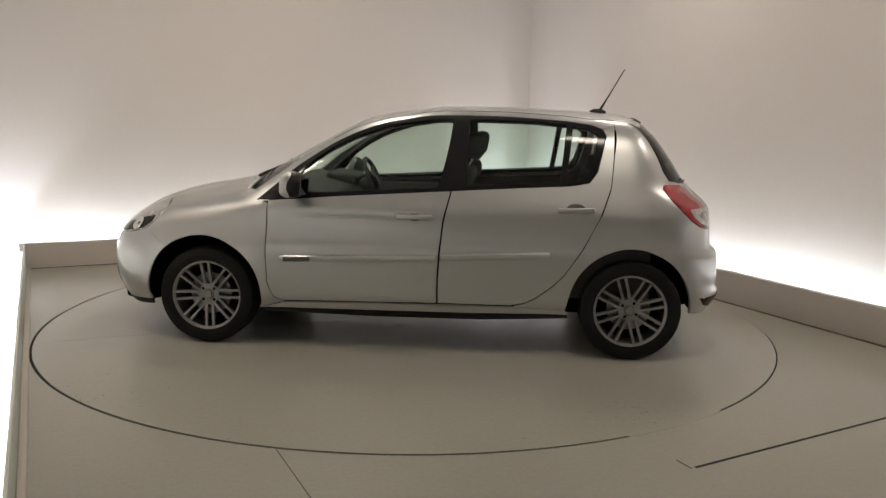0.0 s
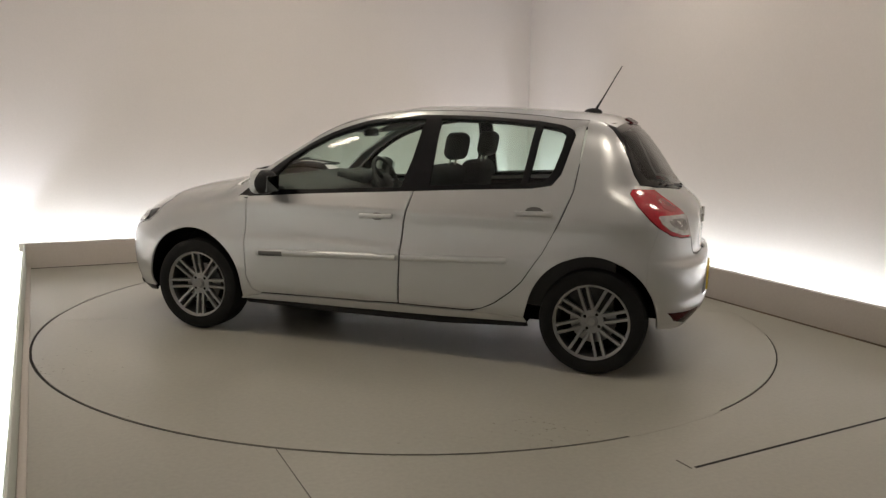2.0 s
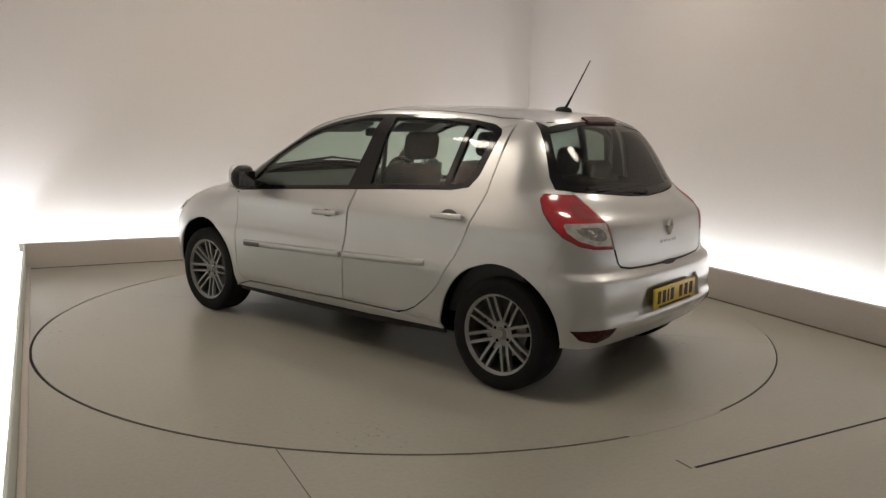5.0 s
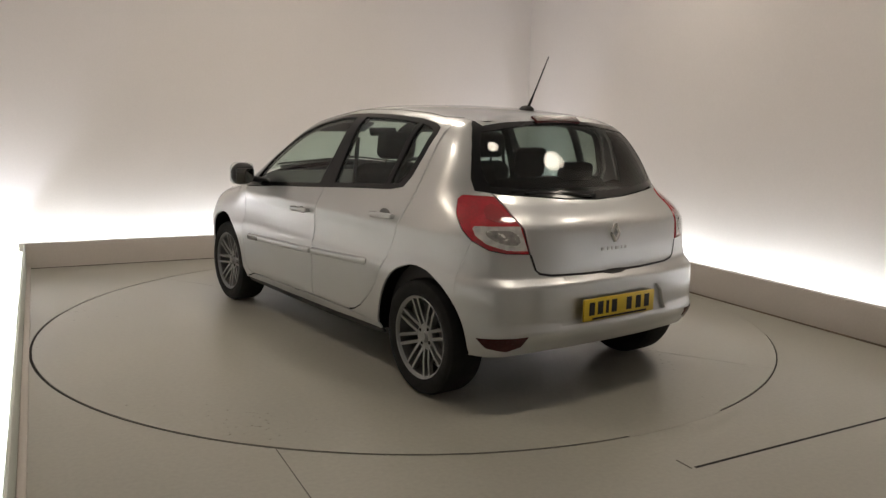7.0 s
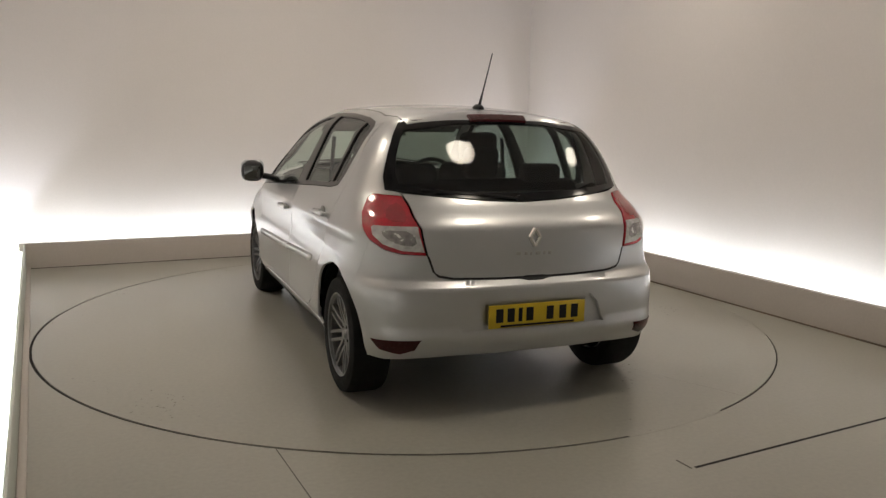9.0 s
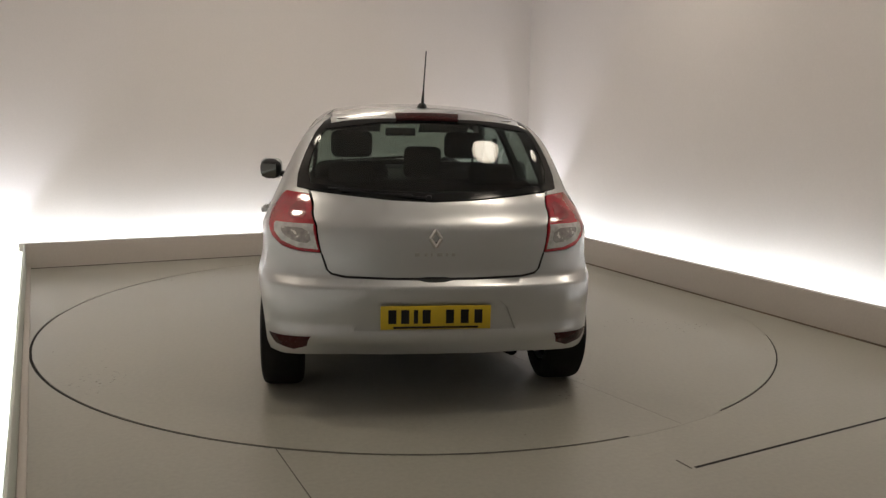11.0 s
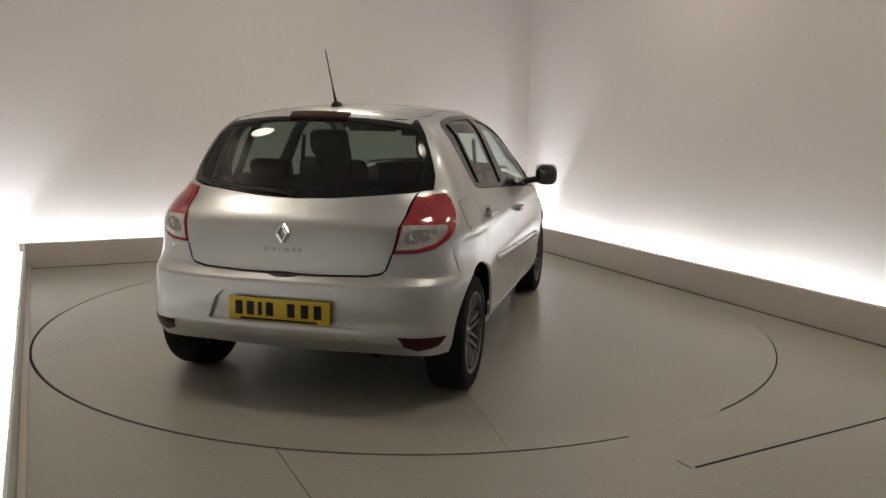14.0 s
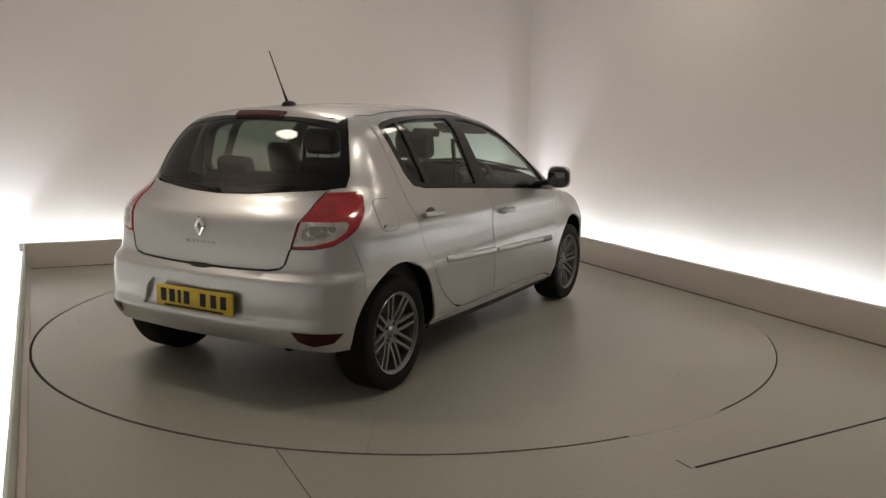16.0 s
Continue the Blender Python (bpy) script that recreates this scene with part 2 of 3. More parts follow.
    slab("trough_base", -x + .3, x - .3, BACK + TROUGH - SET - .055, BACK + TROUGH - SET + .055, -.31, -.02, M_WALL, "white batten plinth in the back trough", "plinth")
    for s in (-1, 1):
        slab("trough_base_side", line[s] - .055, line[s] + .055, FRONT, BACK + .2, -.31, -.02, M_WALL, "white batten plinth in the side trough", "plinth")
    covers = thing("trough_cover", "glowing opal cover over the side trough's tubes", "lamp", "opal trough covers")
    part("diffuser", box(.30, 1.51, .012, (0, 0, 0), .003), M_DIFFUSER, covers, "glowing opal sheet")
    for s in (-1, 1):
        part("bracket", box(.30, .008, .10, (0, s * .757, -.05)), M_BATTEN, covers)
    covers.matrix_world = ROOM @ pose(-HALF - .175, 2.3, .155)
    for k in range(1, 6):
        copy_thing(covers, ROOM @ pose(-HALF - .175, 2.3 - 1.53 * k, .155))
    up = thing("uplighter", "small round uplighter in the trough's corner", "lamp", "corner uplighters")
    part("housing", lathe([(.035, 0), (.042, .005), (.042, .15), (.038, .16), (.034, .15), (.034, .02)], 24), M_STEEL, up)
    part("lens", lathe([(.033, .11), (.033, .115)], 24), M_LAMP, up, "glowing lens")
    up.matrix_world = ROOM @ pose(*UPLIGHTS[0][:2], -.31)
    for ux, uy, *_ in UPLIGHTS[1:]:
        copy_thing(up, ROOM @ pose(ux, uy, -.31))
    lamp = thing("ceiling_lamp", "round white ceiling lamp with an opal cover", "lamp", "round ceiling lamps")
    part("housing", lathe([(.2, -.01), (.25, -.02), (.26, -.06), (.26, -.10), (.24, -.10), (.24, -.04)], 40), M_STEEL, lamp)
    part("cover", lathe([(.235, -.05), (.235, -.075), (.2, -.09)], 40), M_LAMP, lamp, "glowing opal cover")
    lamp.matrix_world = ROOM @ pose(*LAMPS[0][:2], TALL)
    # the last two copies house the added lamps
    for lx, ly, _ in LAMPS[1:]:
        copy_thing(lamp, ROOM @ pose(lx, ly, TALL))


studio()

turntable = thing("turntable", "round grey-beige turntable flush with the floor", "turntable")
for turn_ in (26.3, 206.3):
    b_half = bmesh.new()
    edge = [(R_TABLE * math.cos(t), R_TABLE * math.sin(t)) for t in np.linspace(.0004, math.pi - .0004, 120)]
    upper = [b_half.verts.new((x, max(y, .00005), 0)) for x, y in edge]
    under_v = [b_half.verts.new((x, max(y, .00005), -.19)) for x, y in edge]
    b_half.faces.new(upper)
    for i in range(120):
        j = (i + 1) % 120
        b_half.faces.new((upper[i], under_v[i], under_v[j], upper[j]))
    bmesh.ops.recalc_face_normals(b_half, faces=b_half.faces)
    if max(b_half.faces, key=lambda f: len(f.verts)).normal.z < 0:
        bmesh.ops.reverse_faces(b_half, faces=b_half.faces)
    bmesh.ops.transform(b_half, matrix=pose(0, 0, 0, 0, 0, turn_), verts=b_half.verts)
    part("half_plate", b_half, M_TABLE, turntable, smooth=None)

# ---- the car's form ----
def knots(rows):
    """A smooth curve through a few (at, value) rows, monotone between them."""
    a = np.array(rows, float)
    xs, ys = a[:, 0], a[:, 1]
    h, d = np.diff(xs), np.diff(ys) / np.diff(xs)
    m = np.empty(len(xs))
    m[0], m[-1] = d[0], d[-1]
    m[1:-1] = np.where(d[:-1] * d[1:] > 0, 2 * d[:-1] * d[1:] / (d[:-1] + d[1:] + 1e-12), 0)

    def f(x):
        x = np.asarray(x, float)
        c = np.clip(x, xs[0], xs[-1])
        i = np.clip(np.searchsorted(xs, c) - 1, 0, len(h) - 1)
        t = (c - xs[i]) / h[i]
        v = (2 * t**3 - 3 * t**2 + 1) * ys[i] + (t**3 - 2 * t**2 + t) * h[i] * m[i] + (3 * t**2 - 2 * t**3) * ys[i + 1] + (t**3 - t**2) * h[i] * m[i + 1]
        return v + np.where(x < xs[0], (x - xs[0]) * m[0], 0) + np.where(x > xs[-1], (x - xs[-1]) * m[-1], 0)
    return f


# the body's governing curves: x forward, y to the car's left, z up, origin on the ground between the axles
PLAN = knots([(-1.9, .62), (-1.75, .745), (-1.55, .81), (-1.29, .838), (-.9, .842), (0, .848), (.7, .848), (1.29, .835), (1.6, .80), (1.85, .73), (2.1, .60)])
FLANK = knots([(.15, -.09), (.24, -.035), (.34, 0), (.5, .004), (.60, .009), (.632, .008), (.668, -.003), (.74, -.010), (.80, -.0085), (.85, -.0035), (.862, -.004), (.885, -.012), (.93, -.030), (.98, -.052), (1.1, -.105), (1.25, -.178), (1.36, -.232), (1.45, -.30), (1.5, -.37)])
SPINE = knots([(-1.6, 1.36), (-1.42, 1.425), (-1.2, 1.455), (-.9, 1.475), (-.45, 1.488), (-.15, 1.487), (.1, 1.46), (.35, 1.415), (.7, 1.245), (1.0, 1.073), (1.12, 1.01), (1.3, .97), (1.6, .913), (1.8, .85), (1.95, .77), (2.05, .685), (2.12, .5)])
CROWN = knots([(-1.6, .20), (-.5, .14), (.2, .145), (.8, .16), (1.1, .13), (1.5, .14), (2.0, .2)])
TAIL = knots([(.15, -1.70), (.22, -1.76), (.33, -1.845), (.385, -1.880), (.41, -1.882), (.44, -1.870), (.52, -1.874), (.60, -1.873), (.622, -1.872), (.632, -1.866), (.662, -1.831), (.70, -1.826), (.78, -1.824), (.875, -1.815), (.895, -1.809), (.935, -1.778), (1.01, -1.69), (1.2, -1.555), (1.36, -1.43), (1.43, -1.365), (1.5, -1.28)])
TAILBOW = knots([(.2, .22), (.5, .24), (.7, .36), (.95, .52), (1.06, .72), (1.4, .62)])
NOSE = knots([(.15, 1.95), (.25, 2.06), (.42, 2.115), (.55, 2.12), (.66, 2.09), (.78, 2.0), (.9, 1.86), (1.2, 1.4)])


def smax(a, b, k):
    h = np.clip(k - abs(a - b), 0, None)
    return np.maximum(a, b) + h * h / (4 * k)


def inside(p):
    """Below nought inside the body, nought on its skin."""
    x, y, z = p[..., 0], abs(p[..., 1]), p[..., 2]
    arch = .030 * np.exp(-((x - 1.29) / .40)**2 - ((z - .45) / .28)**2) + .024 * np.exp(-((x + 1.29) / .42)**2 - ((z - .5) / .3)**2)
    side = y - PLAN(x) - FLANK(z) - arch
    top = z - SPINE(x) + CROWN(x) * y**2 + .12 * y**4
    rear = TAIL(z) + TAILBOW(z) * y**4 + .05 * y**2 - x
    nose = x - NOSE(z) + .30 * y**2 + .35 * y**4
    v = smax(side, top * .8, .10)
    v = smax(v, rear * .85, .085)
    v = smax(v, nose * .8, .14)
    return smax(v, .17 - z, .05)


def cast(origin, way, far=1.6):
    """Where rays from inside the body leave its skin."""
    o, d = np.broadcast_arrays(np.asarray(origin, float), np.asarray(way, float))
    d = d / np.linalg.norm(d, axis=-1, keepdims=True)
    lo, hi = np.zeros(o.shape[:-1]), np.full(o.shape[:-1], far)
    for _ in range(34):
        m = (lo + hi) / 2
        out = inside(o + d * m[..., None]) > 0
        hi, lo = np.where(out, m, hi), np.where(out, lo, m)
    return o + d * lo[..., None]


def skin_normal(p):
    e = 2e-3
    g = np.stack([inside(p + np.eye(3)[i] * e) - inside(p - np.eye(3)[i] * e) for i in range(3)], -1)
    return g / np.linalg.norm(g, axis=-1, keepdims=True)


# ---- panels on the car's skin ----
def side(x, z):
    return cast((x, 0, z), (0, 1, 0))


def top(x, y):
    return cast((x, y, .6), (0, 0, 1))


def back(y, z):
    return cast((-1.0, y, z), (-1, 0, 0))


def fore(y, z):
    return cast((1.0, y, z), (1, 0, 0))


def skin(p, x0=-1.0):
    """The skin point nearest to a rough place, met level from the car's middle."""
    p = np.array(p, float)
    return cast((x0, 0, p[2]), (p[0] - x0, p[1], 0))


class Round:
    """A chart of the skin round the car's length."""
    def flat(self, p):
        return np.stack([p[..., 0], .75 * np.arctan2(p[..., 2] - .6, p[..., 1])], -1)

    def lift(self, q):
        a = q[..., 1] / .75
        o = np.stack([q[..., 0], 0 * a, 0 * a + .6], -1)
        return cast(o, np.stack([0 * a, np.cos(a), np.sin(a)], -1))


class Level:
    """A chart of the skin round an upright axis."""
    def __init__(self, x0):
        self.x0 = x0

    def flat(self, p):
        s = np.sign(self.x0)
        return np.stack([.8 * np.arctan2(p[..., 1], s * (p[..., 0] - self.x0)), p[..., 2]], -1)

    def lift(self, q):
        a, s = q[..., 0] / .8, np.sign(self.x0)
        o = np.stack([0 * a + self.x0, 0 * a, q[..., 1]], -1)
        return cast(o, np.stack([s * np.cos(a), np.sin(a), 0 * a], -1))


ROUND, REAR, NOSE_CHART = Round(), Level(-1.0), Level(1.0)


def dense(q, step):
    out = []
    for a, b in zip(q, np.roll(q, -1, 0)):
        n = max(1, int(np.ceil(np.linalg.norm(b - a) / step)))
        out += [a + (b - a) * i / n for i in range(n)]
    return np.array(out)


def within(q, poly):
    x, y = q[:, 0], q[:, 1]
    r = np.zeros(len(q), bool)
    for (ax, ay), (bx, by) in zip(poly, np.roll(poly, -1, 0)):
        c = (ay > y) != (by > y)
        r ^= c & (x < (bx - ax) * (y - ay) / (by - ay + 1e-15) + ax)
    return r


def inset(q, gap):
    """The loop drawn in by gap, turned anticlockwise."""
    nx = np.roll(q, -1, 0)
    if (q[:, 0] * nx[:, 1] - nx[:, 0] * q[:, 1]).sum() < 0:
        q = q[::-1]
    t1 = q - np.roll(q, 1, 0)
    t2 = np.roll(q, -1, 0) - q
    t1 /= np.linalg.norm(t1, axis=1, keepdims=True) + 1e-12
    t2 /= np.linalg.norm(t2, axis=1, keepdims=True) + 1e-12
    n1, n2 = np.stack([-t1[:, 1], t1[:, 0]], 1), np.stack([-t2[:, 1], t2[:, 0]], 1)
    k = 1 + np.clip((n1 * n2).sum(1, keepdims=True), -.3, 1)
    return q + gap * (n1 + n2) / k


def rounded(q, times=2):
    """Corners cut softly, for loops of few points."""
    for _ in range(times):
        nx = np.roll(q, -1, 0)
        q = np.stack([.75 * q + .25 * nx, .25 * q + .75 * nx], 1).reshape(-1, 2)
    return q


def panel(name, points, chart, material, parent, label="", mirror=False, gap=.0025, out=0.0, deep=.014, step=.035, holes=(), soft=0):
    """A sheet of the skin within a loop of skin points, with turned-in edges, as one mesh."""
    from mathutils.geometry import delaunay_2d_cdt
    loops = []
    for pts, g in ((points, gap), *((h, -.001) for h in holes)):
        q = chart.flat(np.array(pts, float))
        q = rounded(q, soft) if soft else q
        loops.append(inset(dense(q, step), g))
    lo, hi = loops[0].min(0), loops[0].max(0)
    gx, gy = np.meshgrid(np.arange(lo[0], hi[0], step), np.arange(lo[1], hi[1], step))
    g = np.stack([gx.ravel(), gy.ravel()], 1)
    keep = within(g, loops[0])
    for h in loops[1:]:
        keep &= ~within(g, h)
    edge = np.concatenate(loops)
    g = g[keep]
    g = g[np.array([((edge - v)**2).sum(1).min() > (step * .45)**2 for v in g], bool)] if len(g) else g
    verts, edges, k = [*edge, *g], [], 0
    for l in loops:
        edges += [(k + i, k + (i + 1) % len(l)) for i in range(len(l))]
        k += len(l)
    v2, _, tris, *_ = delaunay_2d_cdt([Vector(v) for v in verts], edges, [], 0, 1e-7)
    v2 = np.array([tuple(v) for v in v2])
    mid = np.array([v2[list(f)].mean(0) for f in tris])
    ok = within(mid, loops[0])
    for h in loops[1:]:
        ok &= ~within(mid, h)
    tris = [list(f) for f, o in zip(tris, ok) if o]
    p = chart.lift(v2)
    n = skin_normal(p)
    p = p + n * out
    if mirror:
        p[:, 1] *= -1
        n[:, 1] *= -1
    faces = []
    for f in tris:
        a, b, c = p[f]
        faces.append(f if np.dot(np.cross(b - a, c - a), n[f[0]]) > 0 else f[::-1])
    # the turned-in rim
    count = {}
    for f in faces:
        for a, b in zip(f, f[1:] + f[:1]):
            count[(a, b)] = 1
    rim = [(a, b) for a, b in count if (b, a) not in count]
    pp, nn = list(p), list(n)
    smooth_count = len(faces)
    for a, b in rim:
        s = np.cross(p[b] - p[a], n[a])
        s /= np.linalg.norm(s) + 1e-12
        i = len(pp)
        pp += [p[a], p[b], p[b] - n[b] * deep, p[a] - n[a] * deep]
        nn += [(s + n[a]) / 1.42, (s + n[b]) / 1.42, s, s]
        faces.append([i + 1, i, i + 3, i + 2])
    me = bpy.data.meshes.new(name)
    me.from_pydata([tuple(v) for v in pp], [], faces)
    for f in me.polygons:
        f.use_smooth = True
    me.normals_split_custom_set_from_vertices([tuple(v) for v in nn])
    me.materials.append(material)
    ob = new(name, me)
    ob.parent = parent
    return tagged(ob, label)


def both(name, points, chart, material, parent, label="", **more):
    return [panel(name, points, chart, material, parent, label, mirror=m, **more) for m in (False, True)]


def mirrored(points):
    return [np.array(p) * (1, -1, 1) for p in points[::-1]]


# ---- the car ----
car = thing("hatchback_car", "silver five-door hatchback car parked on the turntable", "car")

WAIST = [(.97, .895), (.72, .918), (.46, .94), (.12, .963), (-.21, .985), (-.54, 1.008), (-.91, 1.03), (-1.02, 1.05)]
DLO_REAR = [(-1.065, 1.11), (-1.10, 1.25), (-1.118, 1.325), (-1.10, 1.36)]
DLO_TOP = [(-1.04, 1.383), (-.88, 1.405), (-.53, 1.425), (-.29, 1.428), (-.04, 1.42), (.18, 1.385), (.41, 1.305), (.54, 1.24), (.65, 1.17), (.74, 1.105), (.86, .995)]
S = lambda rows: [side(x, z) for x, z in rows]
dlo = S(WAIST + DLO_REAR + DLO_TOP)
rail_low = S([(-1.175, 1.385)] + DLO_REAR[-1:] + DLO_TOP + WAIST[:1])
rail_q = ROUND.flat(np.array(rail_low))
rise = np.interp(rail_q[:, 0], [-1.2, .2, .6, 1.0], [.050, .050, .055, .075])
rise[1] = (rail_q[0, 1] + rail_q[2, 1]) / 2 + .05 - rail_q[1, 1]
rail_high = list(ROUND.lift(rail_q + np.stack([.02 * (rail_q[:, 0] > .7), rise], 1)))
GAP_B = [(-.21, .985), (-.185, .88), (-.165, .79), (-.148, .61), (-.14, .45), (-.14, .305)]
GAP_REAR = [(-.575, .305), (-.66, .325), (-.73, .36), (-.82, .43), (-.89, .50), (-1.0, .67), (-1.09, .85), (-1.15, 1.02), (-1.168, 1.2), (-1.175, 1.385)]
ARCH_F = [(1.31 + .372 * math.cos(a), .305 + .372 * math.sin(a)) for a in np.linspace(math.pi * 1.06, -.05, 29)]
ARCH_R = [(-1.28 + .362 * math.cos(a), .31 + .365 * math.sin(a)) for a in np.linspace(-.02, math.pi * 1.02, 29)]
bonnet_edge = [top(x, y) for x, y in ((1.07, .665), (1.3, .635), (1.5, .57), (1.62, .49), (1.75, .44), (1.85, .41), (1.94, .36))]
head = [bonnet_edge[3]] + [skin(p, 1.0) for p in ((1.555, .655, .83), (1.60, .73, .748), (1.67, .735, .692), (1.80, .655, .655), (1.97, .46, .625), (2.01, .39, .65))] + bonnet_edge[:3:-1]
SEAM_F = [(1.645, .675), (1.60, .645), (1.565, .62)]
hatch_side = [back(y, z) for y, z in ((.655, 1.06), (.652, 1.12), (.625, 1.2), (.585, 1.29), (.54, 1.36), (.495, 1.398))]
LAMP_IN = [(.588, 1.037), (.574, .985), (.556, .90), (.535, .775)]
lamp = [skin((-1.465, .71, 1.043))] + [back(y, z) for y, z in LAMP_IN] + [skin(p) for p in ((-1.73, .64, .78), (-1.68, .71, .797), (-1.62, .765, .838), (-1.57, .785, .885), (-1.51, .785, .955), (-1.465, .75, 1.02))]
seam = [side(*ARCH_R[22]), side(-1.57, .66), lamp[7]]

both("front_wing", S([(.895, .885), (.97, .90)]) + [rail_high[-1]] + bonnet_edge[:4] + head[1:4] + S(SEAM_F + ARCH_F[20::-1] + [(.955, .24), (.80, .283), (.862, .31), (.90, .40), (.906, .58), (.902, .75)]), ROUND, M_PAINT, car, gap=.001)
both("front_door", S(WAIST[:5][::-1] + [(.895, .897), (.902, .75), (.906, .58), (.90, .40), (.862, .31), (.80, .287), (.3, .295)] + GAP_B[::-1][:-1]), ROUND, M_PAINT, car, gap=.0052, step=.024)
both("rear_door", S(GAP_B + GAP_REAR + DLO_REAR[::-1] + WAIST[5:][::-1]), ROUND, M_PAINT, car, gap=.0052, step=.024)
both("side_rail", rail_low + rail_high[::-1], ROUND, M_PAINT, car, gap=.001)
both("sill", S([(.95, .236), (.80, .279), (.3, .291), (-.14, .300), (-.575, .300), (-.66, .30), (-.90, .295), (-.92, .262), (-.4, .249), (.3, .241)]), ROUND, M_PAINT, car)
# black strip stands in for the shade where the sill turns under
both("sill_under_shade", S([(.93, .226), (.3, .236), (-.4, .244), (-.92, .257), (-.925, .235), (-.4, .20), (.3, .195), (.92, .205)]), ROUND, M_BLACK, car, "black strip painted as the shade under the sill", gap=.001, out=-.004)
quarter = S(GAP_REAR[::-1][:-1] + [(-.60, .303), (-.905, .298)] + ARCH_R[2:23]) + seam[1:] + lamp[8:] + lamp[:2] + [back(.607, 1.0545)] + hatch_side + [rail_high[0]]
both("rear_quarter", quarter, REAR, M_PAINT, car, gap=.0006, step=.026)
roof_side = rail_high[:9]
roof = roof_side + [top(.36, .35), top(.37, 0)] + [top(.36, -.35)] + mirrored(roof_side) + [top(-1.335, -.488), top(-1.36, -.3), top(-1.38, 0), top(-1.36, .3), top(-1.335, .488)]
panel("roof", roof, ROUND, M_PAINT, car, step=.05)
both("roof_joint", [ROUND.lift(rail_q[i] + (0, rise[i] + d)) for i, d in [(i, -.003) for i in range(0, 10)] + [(i, .003) for i in range(9, -1, -1)]], ROUND, M_BLACK, car, gap=0, out=.0012, deep=.002)
bonnet = bonnet_edge + [top(1.985, 0)] + mirrored(bonnet_edge) + [top(1.06, -.4), top(1.05, 0), top(1.06, .4)]
panel("bonnet", bonnet, ROUND, M_PAINT, car, step=.05)
cowl = [top(1.06, .4), top(1.05, 0), top(1.06, -.4), top(1.05, -.66)] + [top(.99, -.4), top(.985, 0), top(.99, .4)] + [top(1.05, .66)]
panel("cowl", cowl, ROUND, M_BLACK, car, "black plastic cowl", out=-.006)
screen_side = rail_high[8:]
screen = screen_side + [top(.985, .4), top(.98, 0), top(.985, -.4)] + mirrored(screen_side) + [top(.36, -.35), top(.37, 0), top(.36, .35)]
panel("windscreen", screen, ROUND, M_GLASS, car, "green-tinted windscreen", step=.06, out=-.003, deep=.004)
for m in (False, True):
    lampbody = panel("headlight", head, NOSE_CHART, M_HEAD, car, "clear headlamp with dark inner bezel", mirror=m, out=.002, step=.02)
    panel("bezel", [skin(p, 1.0) for p in ((1.60, .70, .778), (1.625, .725, .735), (1.69, .715, .692), (1.84, .61, .660), (1.965, .465, .64), (1.93, .47, .672), (1.84, .56, .714), (1.70, .65, .756))], NOSE_CHART, M_GLOSSBLACK, lampbody, "dark bezel", mirror=m, out=.004, deep=.003, step=.02)
    bulb = skin((1.74, .67, .716), 1.0)
    bn = skin_normal(bulb)
    flip = (1, -1 if m else 1, 1)
    face = Matrix.Translation(Vector(bulb * flip)) @ Vector(bn * flip).to_track_quat("Z", "Y").to_matrix().to_4x4()
    part("reflector_bowl", lathe([(.048, .006), (.046, .010), (.036, .009), (.020, .004), (.0, .003)], 28, face, closed=False), M_CHROME, lampbody, "round chrome reflector")
fb = S(SEAM_F + ARCH_F[20:] + [(1.665, .25)]) + [fore(.55, .22), fore(.3, .21)]
fb_top = [head[3], head[4], head[5], head[6], fore(.3, .665), fore(0, .70)]
panel("front_bumper", fb_top[::-1][1:] + fb + mirrored(fb) + mirrored(fb_top[::-1])[:-1] + [fb_top[-1]], NOSE_CHART, M_PAINT, car, step=.05, gap=.0006)
panel("nose_panel", [fore(0, .705), fore(.3, .67), head[6], bonnet_edge[-1], top(1.99, 0), bonnet_edge[-1] * (1, -1, 1), head[6] * (1, -1, 1), fore(-.3, .67)], NOSE_CHART, M_PAINT, car)
panel("lower_grille", [fore(.5, .26), fore(.52, .42), fore(0, .44), fore(-.52, .42), fore(-.5, .26)], NOSE_CHART, M_BLACK, car, "black lower grille", out=.004, soft=1)
both("front_lip", S([(1.66, .215), (1.665, .25)]) + [fore(.62, .235), fore(.3, .225), fore(.3, .19), fore(.62, .195)], NOSE_CHART, M_BLACK, car, "black lower lip", out=.003)

# windows: black surrounds and panes
PANE_F = [(.80, .945), (.46, .962), (.12, .985), (-.125, 1.0), (-.165, 1.15), (-.19, 1.30), (-.20, 1.402), (-.04, 1.398), (.18, 1.362), (.41, 1.282), (.54, 1.215), (.65, 1.14)]
PANE_R = [(-.30, 1.018), (-.60, 1.035), (-.845, 1.05), (-.865, 1.20), (-.885, 1.383), (-.70, 1.40), (-.53, 1.405), (-.30, 1.408)]
PANE_Q = [(-.885, 1.055), (-.97, 1.065), (-1.02, 1.12), (-1.055, 1.25), (-1.07, 1.335), (-1.03, 1.36), (-.925, 1.378), (-.905, 1.2)]
for m in (False, True):
    panel("window_surround", dlo, ROUND, M_GLOSSBLACK, car, "black window frames and pillar", mirror=m, out=-.002, deep=.03, holes=[S(PANE_F), S(PANE_R), S(PANE_Q)], gap=.001)
    for w in (PANE_F, PANE_R, PANE_Q):
        panel("side_window", S(w), ROUND, M_GLASS, car, "green-tinted side window", mirror=m, out=-.010, deep=.003, gap=-.008)

